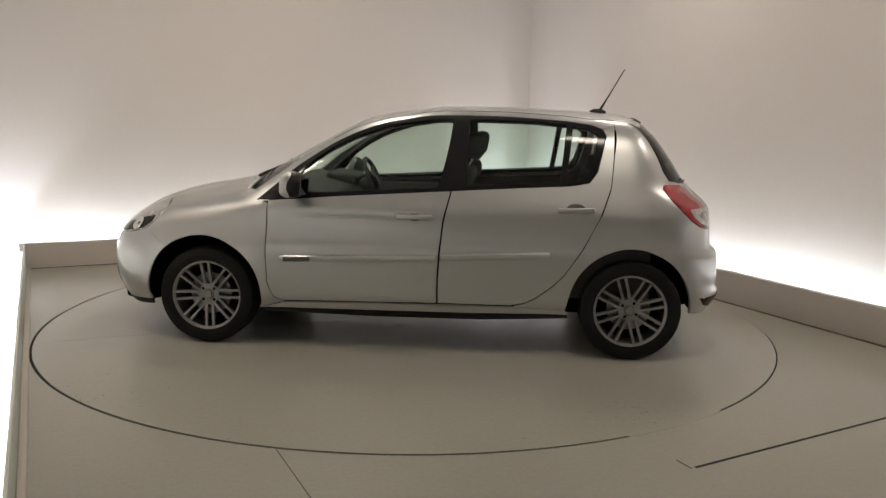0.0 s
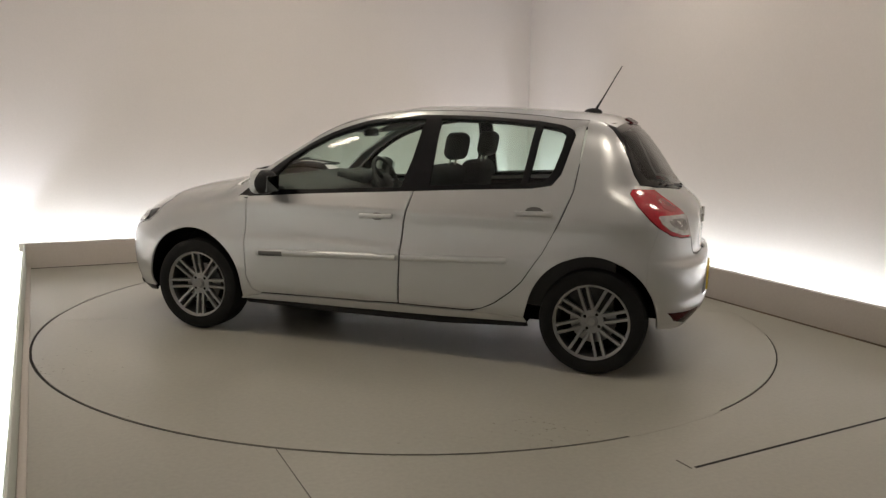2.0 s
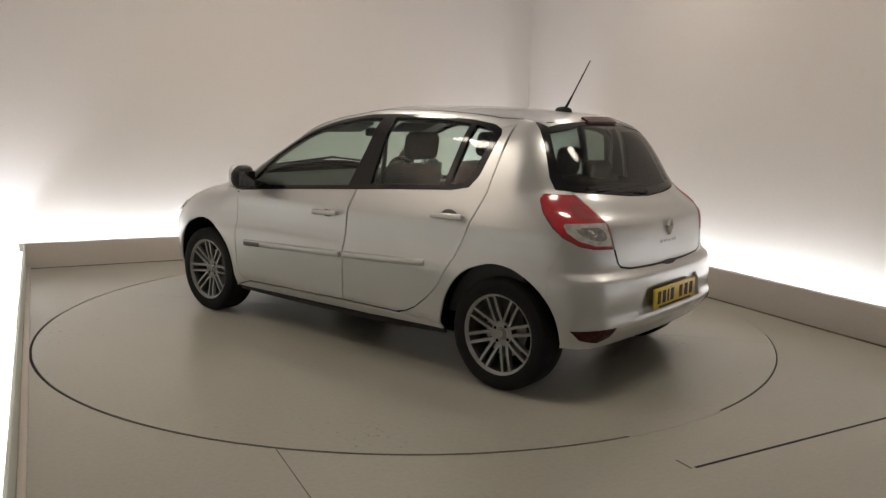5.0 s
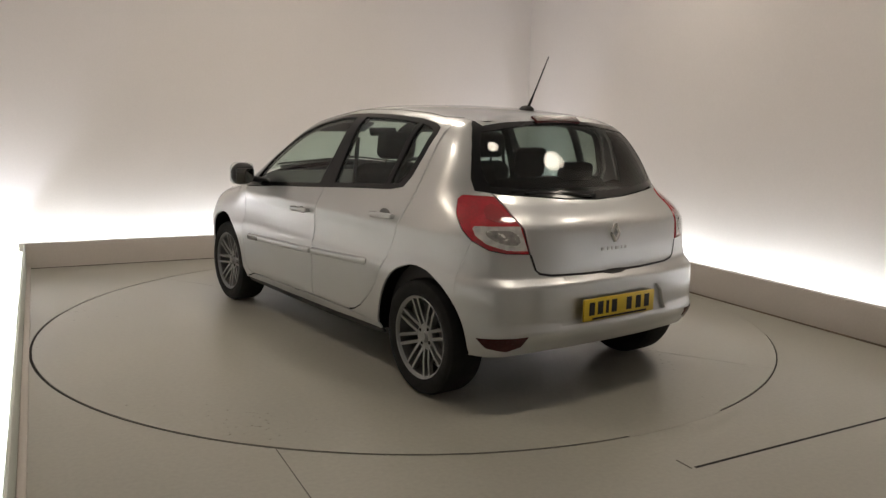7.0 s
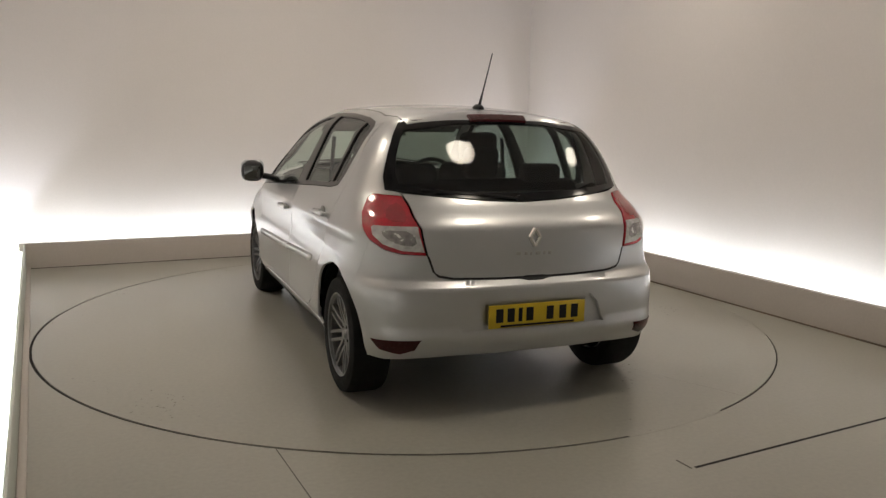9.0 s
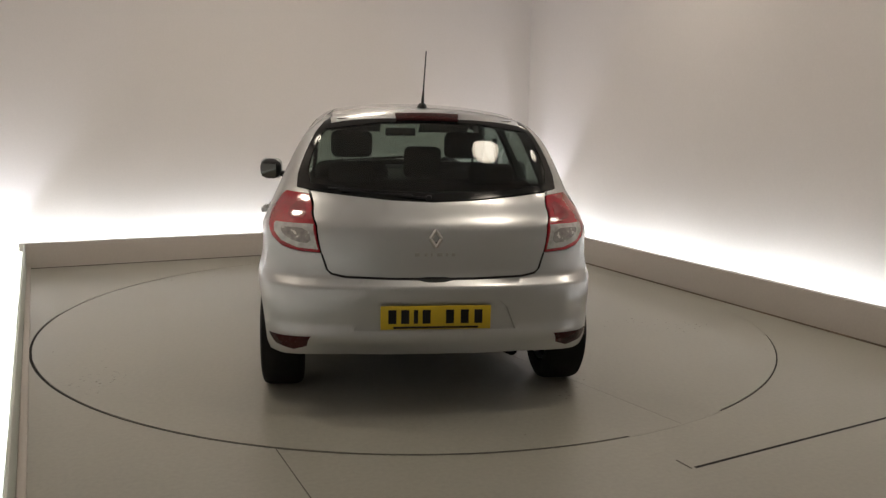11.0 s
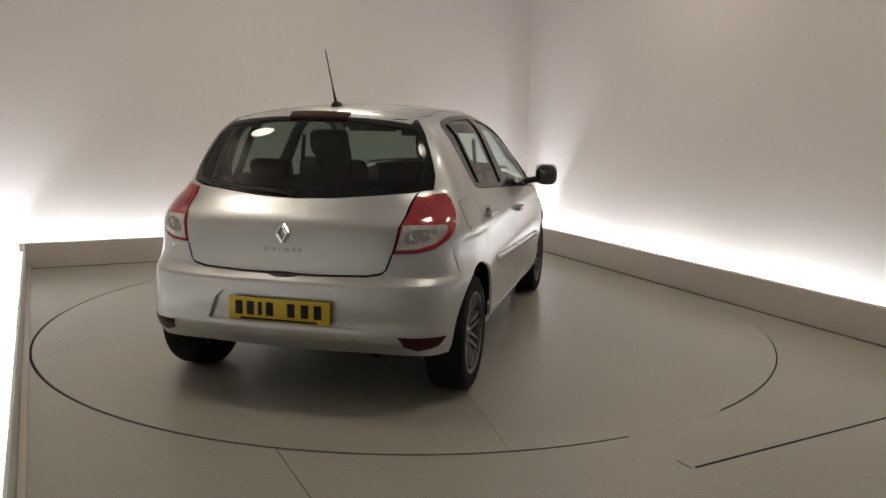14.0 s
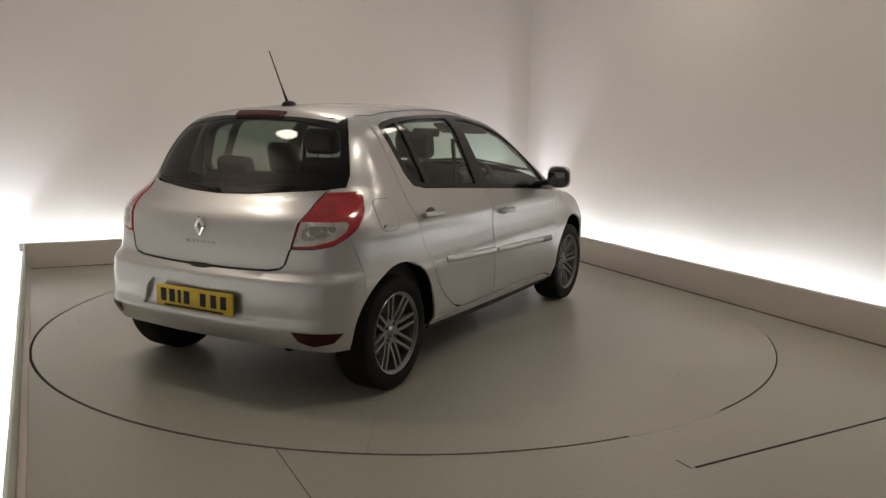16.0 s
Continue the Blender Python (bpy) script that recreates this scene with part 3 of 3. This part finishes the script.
# tailgate
GLASS_LOW = [(.63, 1.06), (.45, 1.042), (.2, 1.02), (0, 1.012), (-.2, 1.02), (-.45, 1.042), (-.63, 1.06)]
gate = thing("tailgate", "", "")
gate.parent = car
Bk = lambda rows: [back(y, z) for y, z in rows]
rear_glass = Bk(GLASS_LOW) + [h * (1, -1, 1) for h in hatch_side] + Bk([(-.28, 1.405), (0, 1.412), (.28, 1.405)]) + hatch_side[::-1]
clear_rear = Bk([(.59, 1.085), (.3, 1.06), (0, 1.05), (-.3, 1.06), (-.59, 1.085), (-.60, 1.15), (-.57, 1.25), (-.515, 1.345), (-.25, 1.382), (0, 1.388), (.25, 1.382), (.515, 1.345), (.57, 1.25), (.60, 1.15)])
panel("rear_window_border", rear_glass, REAR, M_GLOSSBLACK, gate, "black-edged rear window", holes=[clear_rear], out=-.001, gap=.002)
panel("rear_window", clear_rear, REAR, M_REARGLASS, gate, "smoked rear window glass", out=-.003, deep=.003, gap=-.006)
GATE = [(.606, 1.054)] + LAMP_IN + [(.51, .70), (.485, .676), (.42, .664), (.2, .657), (0, .655)]
gate_side = Bk(GATE)
panel("lid", Bk([(0, 1.012), (.2, 1.02), (.45, 1.042)]) + gate_side + mirrored(gate_side[:-1]) + Bk([(-.45, 1.042), (-.2, 1.02)]), REAR, M_PAINT, gate, gap=.0055, step=.022)
low = [p for p in GATE[4:-1]]
gap_line_out = low + [(0, .655)] + [(-y, z) for y, z in low[::-1]]
gap_line_in = [(-y, z) for y, z in [(y - .010 if z > .68 else y - .004, z + (.010 if z < .70 else 0)) for y, z in low]] + [(0, .666)] + [(y - .010 if z > .68 else y - .004, z + (.010 if z < .70 else 0)) for y, z in low[::-1]]
# dark strip laid on the skin, painting in the shade of the lid's gap
panel("lid_gap_shade", Bk(gap_line_out + gap_line_in), REAR, M_BLACK, gate, "dark strip painted as the shaded gap round the lid", out=.0012, deep=.004, gap=0)
panel("lid_handle", Bk([(.085, .672), (.075, .645), (-.075, .645), (-.085, .672)]), REAR, M_BLACK, gate, "black lid handle", out=.006, soft=1)
panel("brake_light", [top(-1.335, .165), top(-1.335, -.165), top(-1.385, -.16), top(-1.385, .16)], ROUND, M_DARKRED, gate, "dark red high brake light", out=.012, deep=.02)
badge = bmesh.new()
c = back(0, .852)
diamond = [(0, .042), (.026, 0), (0, -.042), (-.026, 0)]
for k in range(4):
    (ya, za), (yb, zb) = diamond[k], diamond[(k + 1) % 4]
    rod((c[0] - .006, ya, .852 + za), (c[0] - .006, yb, .852 + zb), .0115, seg=8, bm=badge)
part("badge", badge, M_CHROME, gate, "plain chrome lozenge badge")
for y, w in ((.085, .03), (.045, .018), (.018, .01), (-.02, .032), (-.055, .014), (-.085, .02)):
    p = back(y, .775)
    part("badge_bar", box(.004, w * .8, .016, (p[0] - .001, y, .775), .0015), M_STRIP, gate, "small plain chrome lettering bar")
wiper = bmesh.new()
pivot = back(.02, 1.026)
tipw = back(.44, 1.056)
rod(pivot + (-.012, 0, 0), tipw + (-.010, 0, 0), .006, .004, bm=wiper)
rod(back(.10, 1.038) + (-.008, 0, 0), back(.5, 1.066) + (-.007, 0, 0), .005, bm=wiper)
lathe([(.0, 0), (.016, 0), (.014, .014), (.0, .018)], 16, Matrix.Translation(pivot) @ pose(0, 0, 0, 0, -90, 0), wiper, False)
part("rear_wiper", wiper, M_BLACK, gate, "black rear wiper")

# rear lamps, bumper, plate
for m in (False, True):
    lens = panel("tail_lamp", lamp, REAR, M_RED, car, "red tail lamp with a clear lower lens", mirror=m, out=.004, step=.025, gap=.0035)
    panel("clear_lens", [skin(p) for p in ((-1.735, .563, .908), (-1.775, .543, .79), (-1.72, .63, .795), (-1.66, .70, .822), (-1.615, .735, .862), (-1.595, .738, .895), (-1.60, .73, .907))], REAR, M_CLEAR, lens, "clear ribbed lens", mirror=m, out=.0065, deep=.003, step=.02)
    panel("bulb_chamber", [back(.583, .888), back(.572, .815)] + [skin(p) for p in ((-1.70, .640, .822), (-1.66, .685, .85), (-1.64, .70, .875), (-1.645, .692, .89))], REAR, M_BULB, lens, "dim bulb chamber behind the clear lens", mirror=m, out=.0085, deep=.002, step=.02, soft=1)
    panel("inner_lens", [back(.603, 1.012), back(.588, .922), skin((-1.66, .705, .922)), skin((-1.60, .70, .985))], REAR, M_DEEPRED, lens, "deep red inner lens", mirror=m, out=.0055, deep=.002, step=.02, soft=1)
    panel("reflector", [skin(p) for p in ((-1.83, .57, .395), (-1.69, .785, .385), (-1.715, .74, .335), (-1.77, .66, .315), (-1.81, .60, .34))], REAR, M_DARKRED, car, "dark red bumper reflector", mirror=m, out=.004, step=.02)
bump_half = lamp[4:8] + [seam[1]] + S(ARCH_R[22:]) + [side(-1.635, .29)] + Bk([(.72, .282), (.42, .295), (.2, .292)])
recess = Bk([(.385, .425), (.34, .53), (.30, .565), (-.30, .565), (-.34, .53), (-.385, .425)])
panel("rear_bumper", gate_side[::-1][:-4] + bump_half + [back(0, .292)] + mirrored(bump_half) + mirrored(gate_side[::-1][:-4])[:-1], REAR, M_PAINT, car, holes=[recess], gap=.0006, deep=.024, step=.022)
panel("plate_recess", recess, REAR, M_PAINT, car, out=-.022, gap=-.012)
px = back(0, .49)[0] + .006
plate = part("number_plate", box(.012, .52, .112, (px - .012, 0, .487), .003), M_PLATE, car, "yellow number plate with plain dark bars")
for y in (.205, .145, .095, .045, -.065, -.135, -.20):
    part("plate_bar", box(.002, .038 if y != .095 else .02, .066, (px - .0185, y, .492)), M_BLACK, plate, "plain dark bar", smooth=None)
part("plate_bar", box(.002, .40, .010, (px - .0185, 0, .441)), M_BLACK, plate, "plain dark bar", smooth=None)

# side trims, handles, fuel flap
def strip(name, rows, high, proud, material, label):
    """A rounded rubbing strip swept along the flank."""
    for m in (1, -1):
        bm = bmesh.new()
        rings = []
        n = len(rows)
        for i, (x, z) in enumerate(rows):
            p = side(x, z)
            nr = skin_normal(p)
            k = .25 if i in (0, n - 1) else 1
            up = np.cross(nr, (1, 0, 0))
            up = up / np.linalg.norm(up) * (1 if up[2] > 0 else -1)
            ring = []
            for u, o in ((-1, -.2), (-.9, .6), (-.45, .95), (.1, 1), (.62, .9), (.95, .35), (1, -.2)):
                q = p + up * u * high * (.6 + .4 * k) + nr * (o * proud * k)
                ring.append(bm.verts.new((q[0], m * q[1], q[2])))
            rings.append(ring)
        for r1, r2 in zip(rings, rings[1:]):
            for k in range(6):
                bm.faces.new((r1[k], r1[k + 1], r2[k + 1], r2[k]))
        for ring in (rings[0], rings[-1]):
            bm.faces.new(ring)
        bmesh.ops.recalc_face_normals(bm, faces=bm.faces)
        part(name, bm, material, car, label, smooth=40)


FRONT_STRIP = [(.818, .552), (.80, .5535), (.6, .561), (.4, .568), (.2, .575), (0, .582), (-.125, .588), (-.136, .5885)]
REAR_STRIP = [(-.152, .589), (-.163, .5895), (-.3, .596), (-.45, .603), (-.6, .610), (-.72, .616), (-.78, .620), (-.80, .621)]
strip("side_moulding", FRONT_STRIP, .021, .019, M_PAINT, "silver rubbing strip")
strip("side_moulding", REAR_STRIP, .021, .019, M_PAINT, "silver rubbing strip")
strip("moulding_insert", [(.805, .5525), (.79, .553), (.70, .556), (.63, .559), (.615, .5595)], .0188, .0212, M_STRIPDARK, "dark moulding end")
for hx, hz in ((0, .828), (-.945, .893)):
    for m in (1, -1):
        p = side(hx, hz)
        h = bmesh.new()
        box(.215, .022, .030, (hx, m * (p[1] + .026), hz), .010, (0, 2, 0), 3, h)
        for s in (-1, 1):
            box(.03, .03, .022, (hx + s * .085, m * (p[1] + .010), hz), .006, bm=h)
        part("door_handle", h, M_PAINT, car, "silver door handle")
        # flat dark disc: the hollow's shade is put into its colour
        cup = bmesh.new()
        bmesh.ops.create_uvsphere(cup, u_segments=20, v_segments=10, radius=1, matrix=Matrix.Translation((hx, m * (p[1] - .004), hz + .004)) @ Matrix.Diagonal((.055, .006, .032, 1)))
        part("handle_cup_shade", cup, M_CUP, car, "dark disc painted as the shade in the handle cup")
lobe = lambda v: math.copysign(abs(v)**.55, v)
flap = [side(-1.36 + .078 * lobe(math.cos(a)), .925 + .078 * lobe(math.sin(a))) for a in np.linspace(0, 2 * math.pi, 24, False)]
panel("fuel_flap", flap, REAR, M_PAINT, car, mirror=True, out=.0015, deep=.002, gap=0)
ring = [side(-1.36 + .0802 * lobe(math.cos(a)), .925 + .0802 * lobe(math.sin(a))) for a in np.linspace(0, 2 * math.pi, 24, False)]
panel("fuel_flap_joint", ring, REAR, M_BLACK, car, mirror=True, out=.0008, deep=.001, gap=0)

# inner skin added behind the joints, dark for the shade in the gaps
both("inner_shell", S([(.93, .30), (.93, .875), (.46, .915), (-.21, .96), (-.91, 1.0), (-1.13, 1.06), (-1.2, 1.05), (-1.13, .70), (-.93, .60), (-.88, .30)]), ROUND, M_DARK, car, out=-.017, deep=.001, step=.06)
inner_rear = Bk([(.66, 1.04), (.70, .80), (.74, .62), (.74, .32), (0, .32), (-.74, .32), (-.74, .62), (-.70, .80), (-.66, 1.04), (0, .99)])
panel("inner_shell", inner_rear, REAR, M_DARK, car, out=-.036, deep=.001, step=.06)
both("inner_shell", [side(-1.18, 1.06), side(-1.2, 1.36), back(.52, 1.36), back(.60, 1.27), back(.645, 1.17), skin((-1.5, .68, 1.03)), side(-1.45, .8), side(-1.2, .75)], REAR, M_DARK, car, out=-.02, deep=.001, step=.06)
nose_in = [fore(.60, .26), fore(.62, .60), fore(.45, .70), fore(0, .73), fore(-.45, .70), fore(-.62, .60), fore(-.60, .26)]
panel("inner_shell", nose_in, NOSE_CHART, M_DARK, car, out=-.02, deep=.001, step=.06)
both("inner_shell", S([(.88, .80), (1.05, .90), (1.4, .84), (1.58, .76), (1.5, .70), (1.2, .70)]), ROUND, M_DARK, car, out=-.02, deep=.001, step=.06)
panel("headlining", [p * (1, 1, 1) for p in roof_side] + [top(.36, 0)] + mirrored(roof_side) + [top(-1.28, -.5), top(-1.33, 0), top(-1.28, .5)], ROUND, M_CLOTH, car, out=-.02, deep=.001, step=.08)

# underbody and wheel housings
under = bmesh.new()
box(1.80, 1.40, .10, (.01, 0, .265), .02, bm=under)
box(3.0, .94, .16, (.05, 0, .27), .03, bm=under)
box(.24, 1.24, .10, (-1.56, 0, .35), .04, bm=under)
box(.24, 1.2, .10, (1.80, 0, .26), .03, bm=under)
rod((-1.1, -.3, .2), (-1.66, -.42, .26), .03, bm=under)
part("underbody", under, M_DARK, car, "dark underbody")
for ax, cx, rr in ((1.2875, 1.31, .385), (-1.2875, -1.28, .378)):
    for s in (1, -1):
        b = bmesh.new()
        n = 24
        rows = []
        for y in (.44, .825):
            row = []
            for a in np.linspace(-.2 if cx > 0 else -.12, math.pi + (.2 if cx > 0 else .03), n):
                hx, hz = cx + rr * math.cos(a), .305 + rr * math.sin(a)
                row.append(b.verts.new((hx, s * min(y, side(hx, hz)[1] - .014), hz)))
            rows.append(row)
        mid_v = b.verts.new((cx, s * .44, .305))
        for i in range(n - 1):
            b.faces.new((rows[0][i], rows[0][i + 1], rows[1][i + 1], rows[1][i]))
            b.faces.new((rows[0][i], rows[0][i + 1], mid_v))
        part("wheel_housing", b, M_DARK, car, "dark wheel housing")

# ---- wheels: eight double spokes ----
WHEEL_R, WHEEL_Y = .300, .735


def wheel():
    w = new("wheel")
    w.parent = car
    tyre = [(.205, -.09), (.235, -.1), (.27, -.103), (.290, -.093), (.299, -.07), (.300, -.03), (.300, .03), (.299, .07), (.290, .093), (.27, .103), (.235, .101), (.208, .092)]
    t = lathe(tyre, 56, closed=False)
    part("tyre", t, M_RUBBER, w, "black tyre")
    r = lathe([(.206, .093), (.214, .097), (.218, .092), (.212, .086), (.200, .080), (.197, .02), (.195, -.09)], 56, closed=False)
    for k in range(8):
        for s in (-1, 1):
            b = bmesh.new()
            a = 2 * math.pi * k / 8 + .06
            verts = []
            for rad, off, z, wd, th in ((.058, .020, .058, .010, .03), (.13, .0215, .074, .0095, .026), (.204, .0235, .084, .0095, .022)):
                for dy, dz in ((-wd, -th), (wd, -th), (wd * .8, 0), (-wd * .8, 0)):
                    verts.append(b.verts.new((rad, s * off + dy, z + dz)))
            for i in range(2):
                for j in range(4):
                    b.faces.new([verts[4 * i + j], verts[4 * i + (j + 1) % 4], verts[4 * i + 4 + (j + 1) % 4], verts[4 * i + 4 + j]])
            b.faces.new(verts[8:12])
            bmesh.ops.recalc_face_normals(b, faces=b.faces)
            bmesh.ops.transform(b, matrix=Matrix.Rotation(a, 4, "Z"), verts=b.verts)
            join(r, b)
    lathe([(.0, .064), (.03, .064), (.034, .058), (.066, .056), (.072, .045), (.072, .02)], 40, bm=r, closed=False)
    part("rim", r, M_ALLOY, w, "silver alloy rim with eight double spokes", smooth=30)
    part("hub_cap", lathe([(.0, .071), (.022, .070), (.026, .064)], 28, closed=False), M_ALLOY, w)
    for k in range(4):
        a = 2 * math.pi * (k + .5) / 4
        part("wheel_bolt", lathe([(.009, .05), (.009, .0585)], 10, pose(.048 * math.cos(a), .048 * math.sin(a), 0)), M_DARK, w, "dark wheel bolt recess")
    part("brake_disc", lathe([(.13, .0), (.13, .012), (.06, .014)], 36), M_BRAKEDISC, w, "brake disc")
    part("back_plate", lathe([(.2, -.06), (.2, -.055)], 36), M_DARK, w)
    return w


def place_wheel(w, x, s, spin):
    w.matrix_basis = pose(x, s * WHEEL_Y, WHEEL_R, -90 * s, 0, 0) @ pose(0, 0, 0, 0, 0, spin)


first_wheel = wheel()
place_wheel(first_wheel, 1.2875, 1, 0)
for x, s, spin in ((-1.2875, 1, 13), (1.2875, -1, 5), (-1.2875, -1, 9)):
    place_wheel(copy_thing(first_wheel, Matrix()), x, s, spin)

# ---- mirrors, aerial, wipers ----
for s in (1, -1):
    m = new("door_mirror")
    m.parent = car
    shell = Matrix.Translation((.70, s * .942, 1.005)) @ pose(0, 0, 0, 0, -6, s * -10)
    sh = box(.13, .158, .150, (0, 0, 0), .0645, seg=8)
    for v in sh.verts:
        v.co.z -= .5 * max(0, s * v.co.y)**2
        v.co.y *= 1 - 1.2 * max(0, v.co.x - .0)
        v.co.z *= 1 - 1.5 * max(0, v.co.x - .0)
    bmesh.ops.transform(sh, matrix=shell, verts=sh.verts)
    part("mirror_housing", sh, M_BLACK, m, "black mirror housing", smooth=70)
    cap = box(.085, .164, .156, (.030, 0, 0), .042, seg=6)
    for v in cap.verts:
        v.co.z -= .5 * max(0, s * v.co.y)**2
        v.co.y *= 1 - 1.2 * max(0, v.co.x)
        v.co.z *= 1 - 1.5 * max(0, v.co.x)
    bmesh.ops.transform(cap, matrix=shell, verts=cap.verts)
    part("mirror_cap", cap, M_PAINT, m, "silver mirror cap", smooth=70)
    gl = box(.006, .112, .096, (-.0645, 0, -.002), .0025)
    bmesh.ops.transform(gl, matrix=shell, verts=gl.verts)
    part("mirror_glass", gl, M_MIRROR, m, "mirror glass")
    st = box(.085, .14, .042, (.715, s * .81, .957), .018, (s * 12, 0, s * -6), 3)
    part("mirror_arm", st, M_BLACK, m)
aerial = new("aerial")
aerial.parent = car
ab = top(-1.12, 0)
foot = bmesh.new()
bmesh.ops.create_uvsphere(foot, u_segments=20, v_segments=10, radius=1, matrix=Matrix.Translation((-1.12, 0, ab[2])) @ Matrix.Diagonal((.058, .026, .026, 1)))
part("aerial_foot", foot, M_BLACK, aerial, smooth=60)
mast = bmesh.new()
rod((-1.135, 0, ab[2] + .015), (-1.175, 0, ab[2] + .085), .009, .005, bm=mast)
rod((-1.175, 0, ab[2] + .085), (-1.285, 0, ab[2] + .285), .0042, .003, bm=mast)
part("aerial_mast", mast, M_BLACK, aerial, "thin black aerial mast")
for a, b_ in (((1.04, .50), (1.00, -.10)), ((1.05, -.15), (1.00, -.60))):
    p, q = top(*a), top(*b_)
    wp = bmesh.new()
    rod(p + (0, 0, .014), q + (-.02, 0, .02), .011, .006, bm=wp)
    rod(top(a[0] - .05, a[1] + .05) + (0, 0, .022), q + (-.05, 0, .026), .007, bm=wp)
    part("front_wiper", wp, M_BLACK, car, "black windscreen wiper")


# ---- cabin ----
def cushion(sx, sy, sz, at, turn=(0, 0, 0), r=.05, bm=None):
    return box(sx, sy, sz, at, r, turn, 4, bm)


tub = bmesh.new()
box(2.3, 1.30, .03, (-.35, 0, .34), bm=tub)
for s in (1, -1):
    box(2.2, .03, .55, (-.30, s * .745, .63), .01, bm=tub)
part("cabin_floor", tub, M_PLASTIC, car, "dark cabin floor and linings")
dash = bmesh.new()
box(.50, 1.36, .34, (.78, 0, .80), .09, (0, -12, 0), 4, dash)
box(.22, .40, .08, (.66, -.36, .965), .035, (0, -8, 0), 4, dash)
box(.26, .24, .34, (.52, 0, .68), .05, bm=dash)
part("dashboard", dash, M_PLASTIC, car, "dark grey dashboard", smooth=50)
sw = bmesh.new()
n = 28
mm = pose(.44, -.36, .93, 0, -66, 0)
for i in range(n):
    a, b_ = 2 * math.pi * i / n, 2 * math.pi * (i + 1) / n
    rod(mm @ Vector((.185 * math.cos(a), .185 * math.sin(a), 0)), mm @ Vector((.185 * math.cos(b_), .185 * math.sin(b_), 0)), .016, seg=8, bm=sw)
for a in (0, 2.3, -2.3):
    rod(mm @ Vector((0, 0, -.01)), mm @ Vector((.18 * math.cos(a + math.pi), .18 * math.sin(a + math.pi), 0)), .02, .014, bm=sw)
lathe([(.0, .03), (.05, .025), (.07, 0), (.05, -.2), (.0, -.2)], 20, mm, sw, False)
part("steering_wheel", sw, M_PLASTIC, car, "black steering wheel", smooth=60)
for s in (1, -1):
    seat = new("front_seat")
    seat.parent = car
    b = cushion(.50, .48, .16, (.12, s * .36, .52), (0, -6, 0), .06)
    part("seat_cushion", b, M_CLOTH, seat, smooth=60)
    b = cushion(.15, .47, .60, (-.20, s * .36, .83), (0, -16, 0), .065)
    part("seat_back", b, M_CLOTH, seat, smooth=60)
    b = cushion(.10, .26, .17, (-.335, s * .36, 1.235), (0, -10, 0), .045)
    part("head_restraint", b, M_CLOTH, seat, smooth=60)
    for d in (-.06, .06):
        part("head_restraint_post", rod((-.285, s * .36 + d, 1.08), (-.325, s * .36 + d, 1.19), .007), M_CHROME, seat)
bench = new("rear_bench")
bench.parent = car
part("seat_cushion", cushion(.46, 1.26, .16, (-.78, 0, .55), (0, -6, 0), .06), M_CLOTH, bench, smooth=60)
part("seat_back", cushion(.14, 1.24, .58, (-1.06, 0, .80), (0, -20, 0), .06), M_CLOTH, bench, smooth=60)
for y in (.38, -.38):
    part("head_restraint", cushion(.09, .25, .12, (-1.15, y, 1.105), (0, -12, 0), .04), M_CLOTH, bench, smooth=60)
part("head_restraint", cushion(.08, .20, .17, (-1.17, 0, 1.17), (0, -12, 0), .035), M_CLOTH, bench, smooth=60)
part("parcel_shelf", box(.34, 1.2, .025, (-1.36, 0, 1.005), .01), M_PLASTIC, car, "dark parcel shelf")
mir = box(.03, .22, .06, (.42, -.01, 1.30), .014, (0, 12, 0), 3)
part("inside_mirror", mir, M_BLACK, car, "small inside mirror")
for s in (1, -1):
    part("sun_visor", box(.15, .36, .018, (.36, s * .32, 1.335), .008, (0, 24, 0)), M_PLASTIC, car)
    belt = bmesh.new()
    rod((-.24, s * .58, 1.28), (-.22, s * .64, .55), .014, seg=6, bm=belt)
    part("seat_belt", belt, M_BLACK, car)


def motions():
    """The turntable and the car on it turn together at a nearly steady pace."""
    rows_car, rows_table = [], []
    for k in range(33):
        t = k * .5
        turn = 173.0 - 7.1 * t + .75 * math.sin(math.pi * t / 16)
        m = Matrix.Rotation(radians(turn), 4, "Z")
        rows_car.append((t, m @ pose(-.1275, .0762, 0)))
        rows_table.append((t, m))
    walk(car, rows_car)
    walk(turntable, rows_table)


motions()
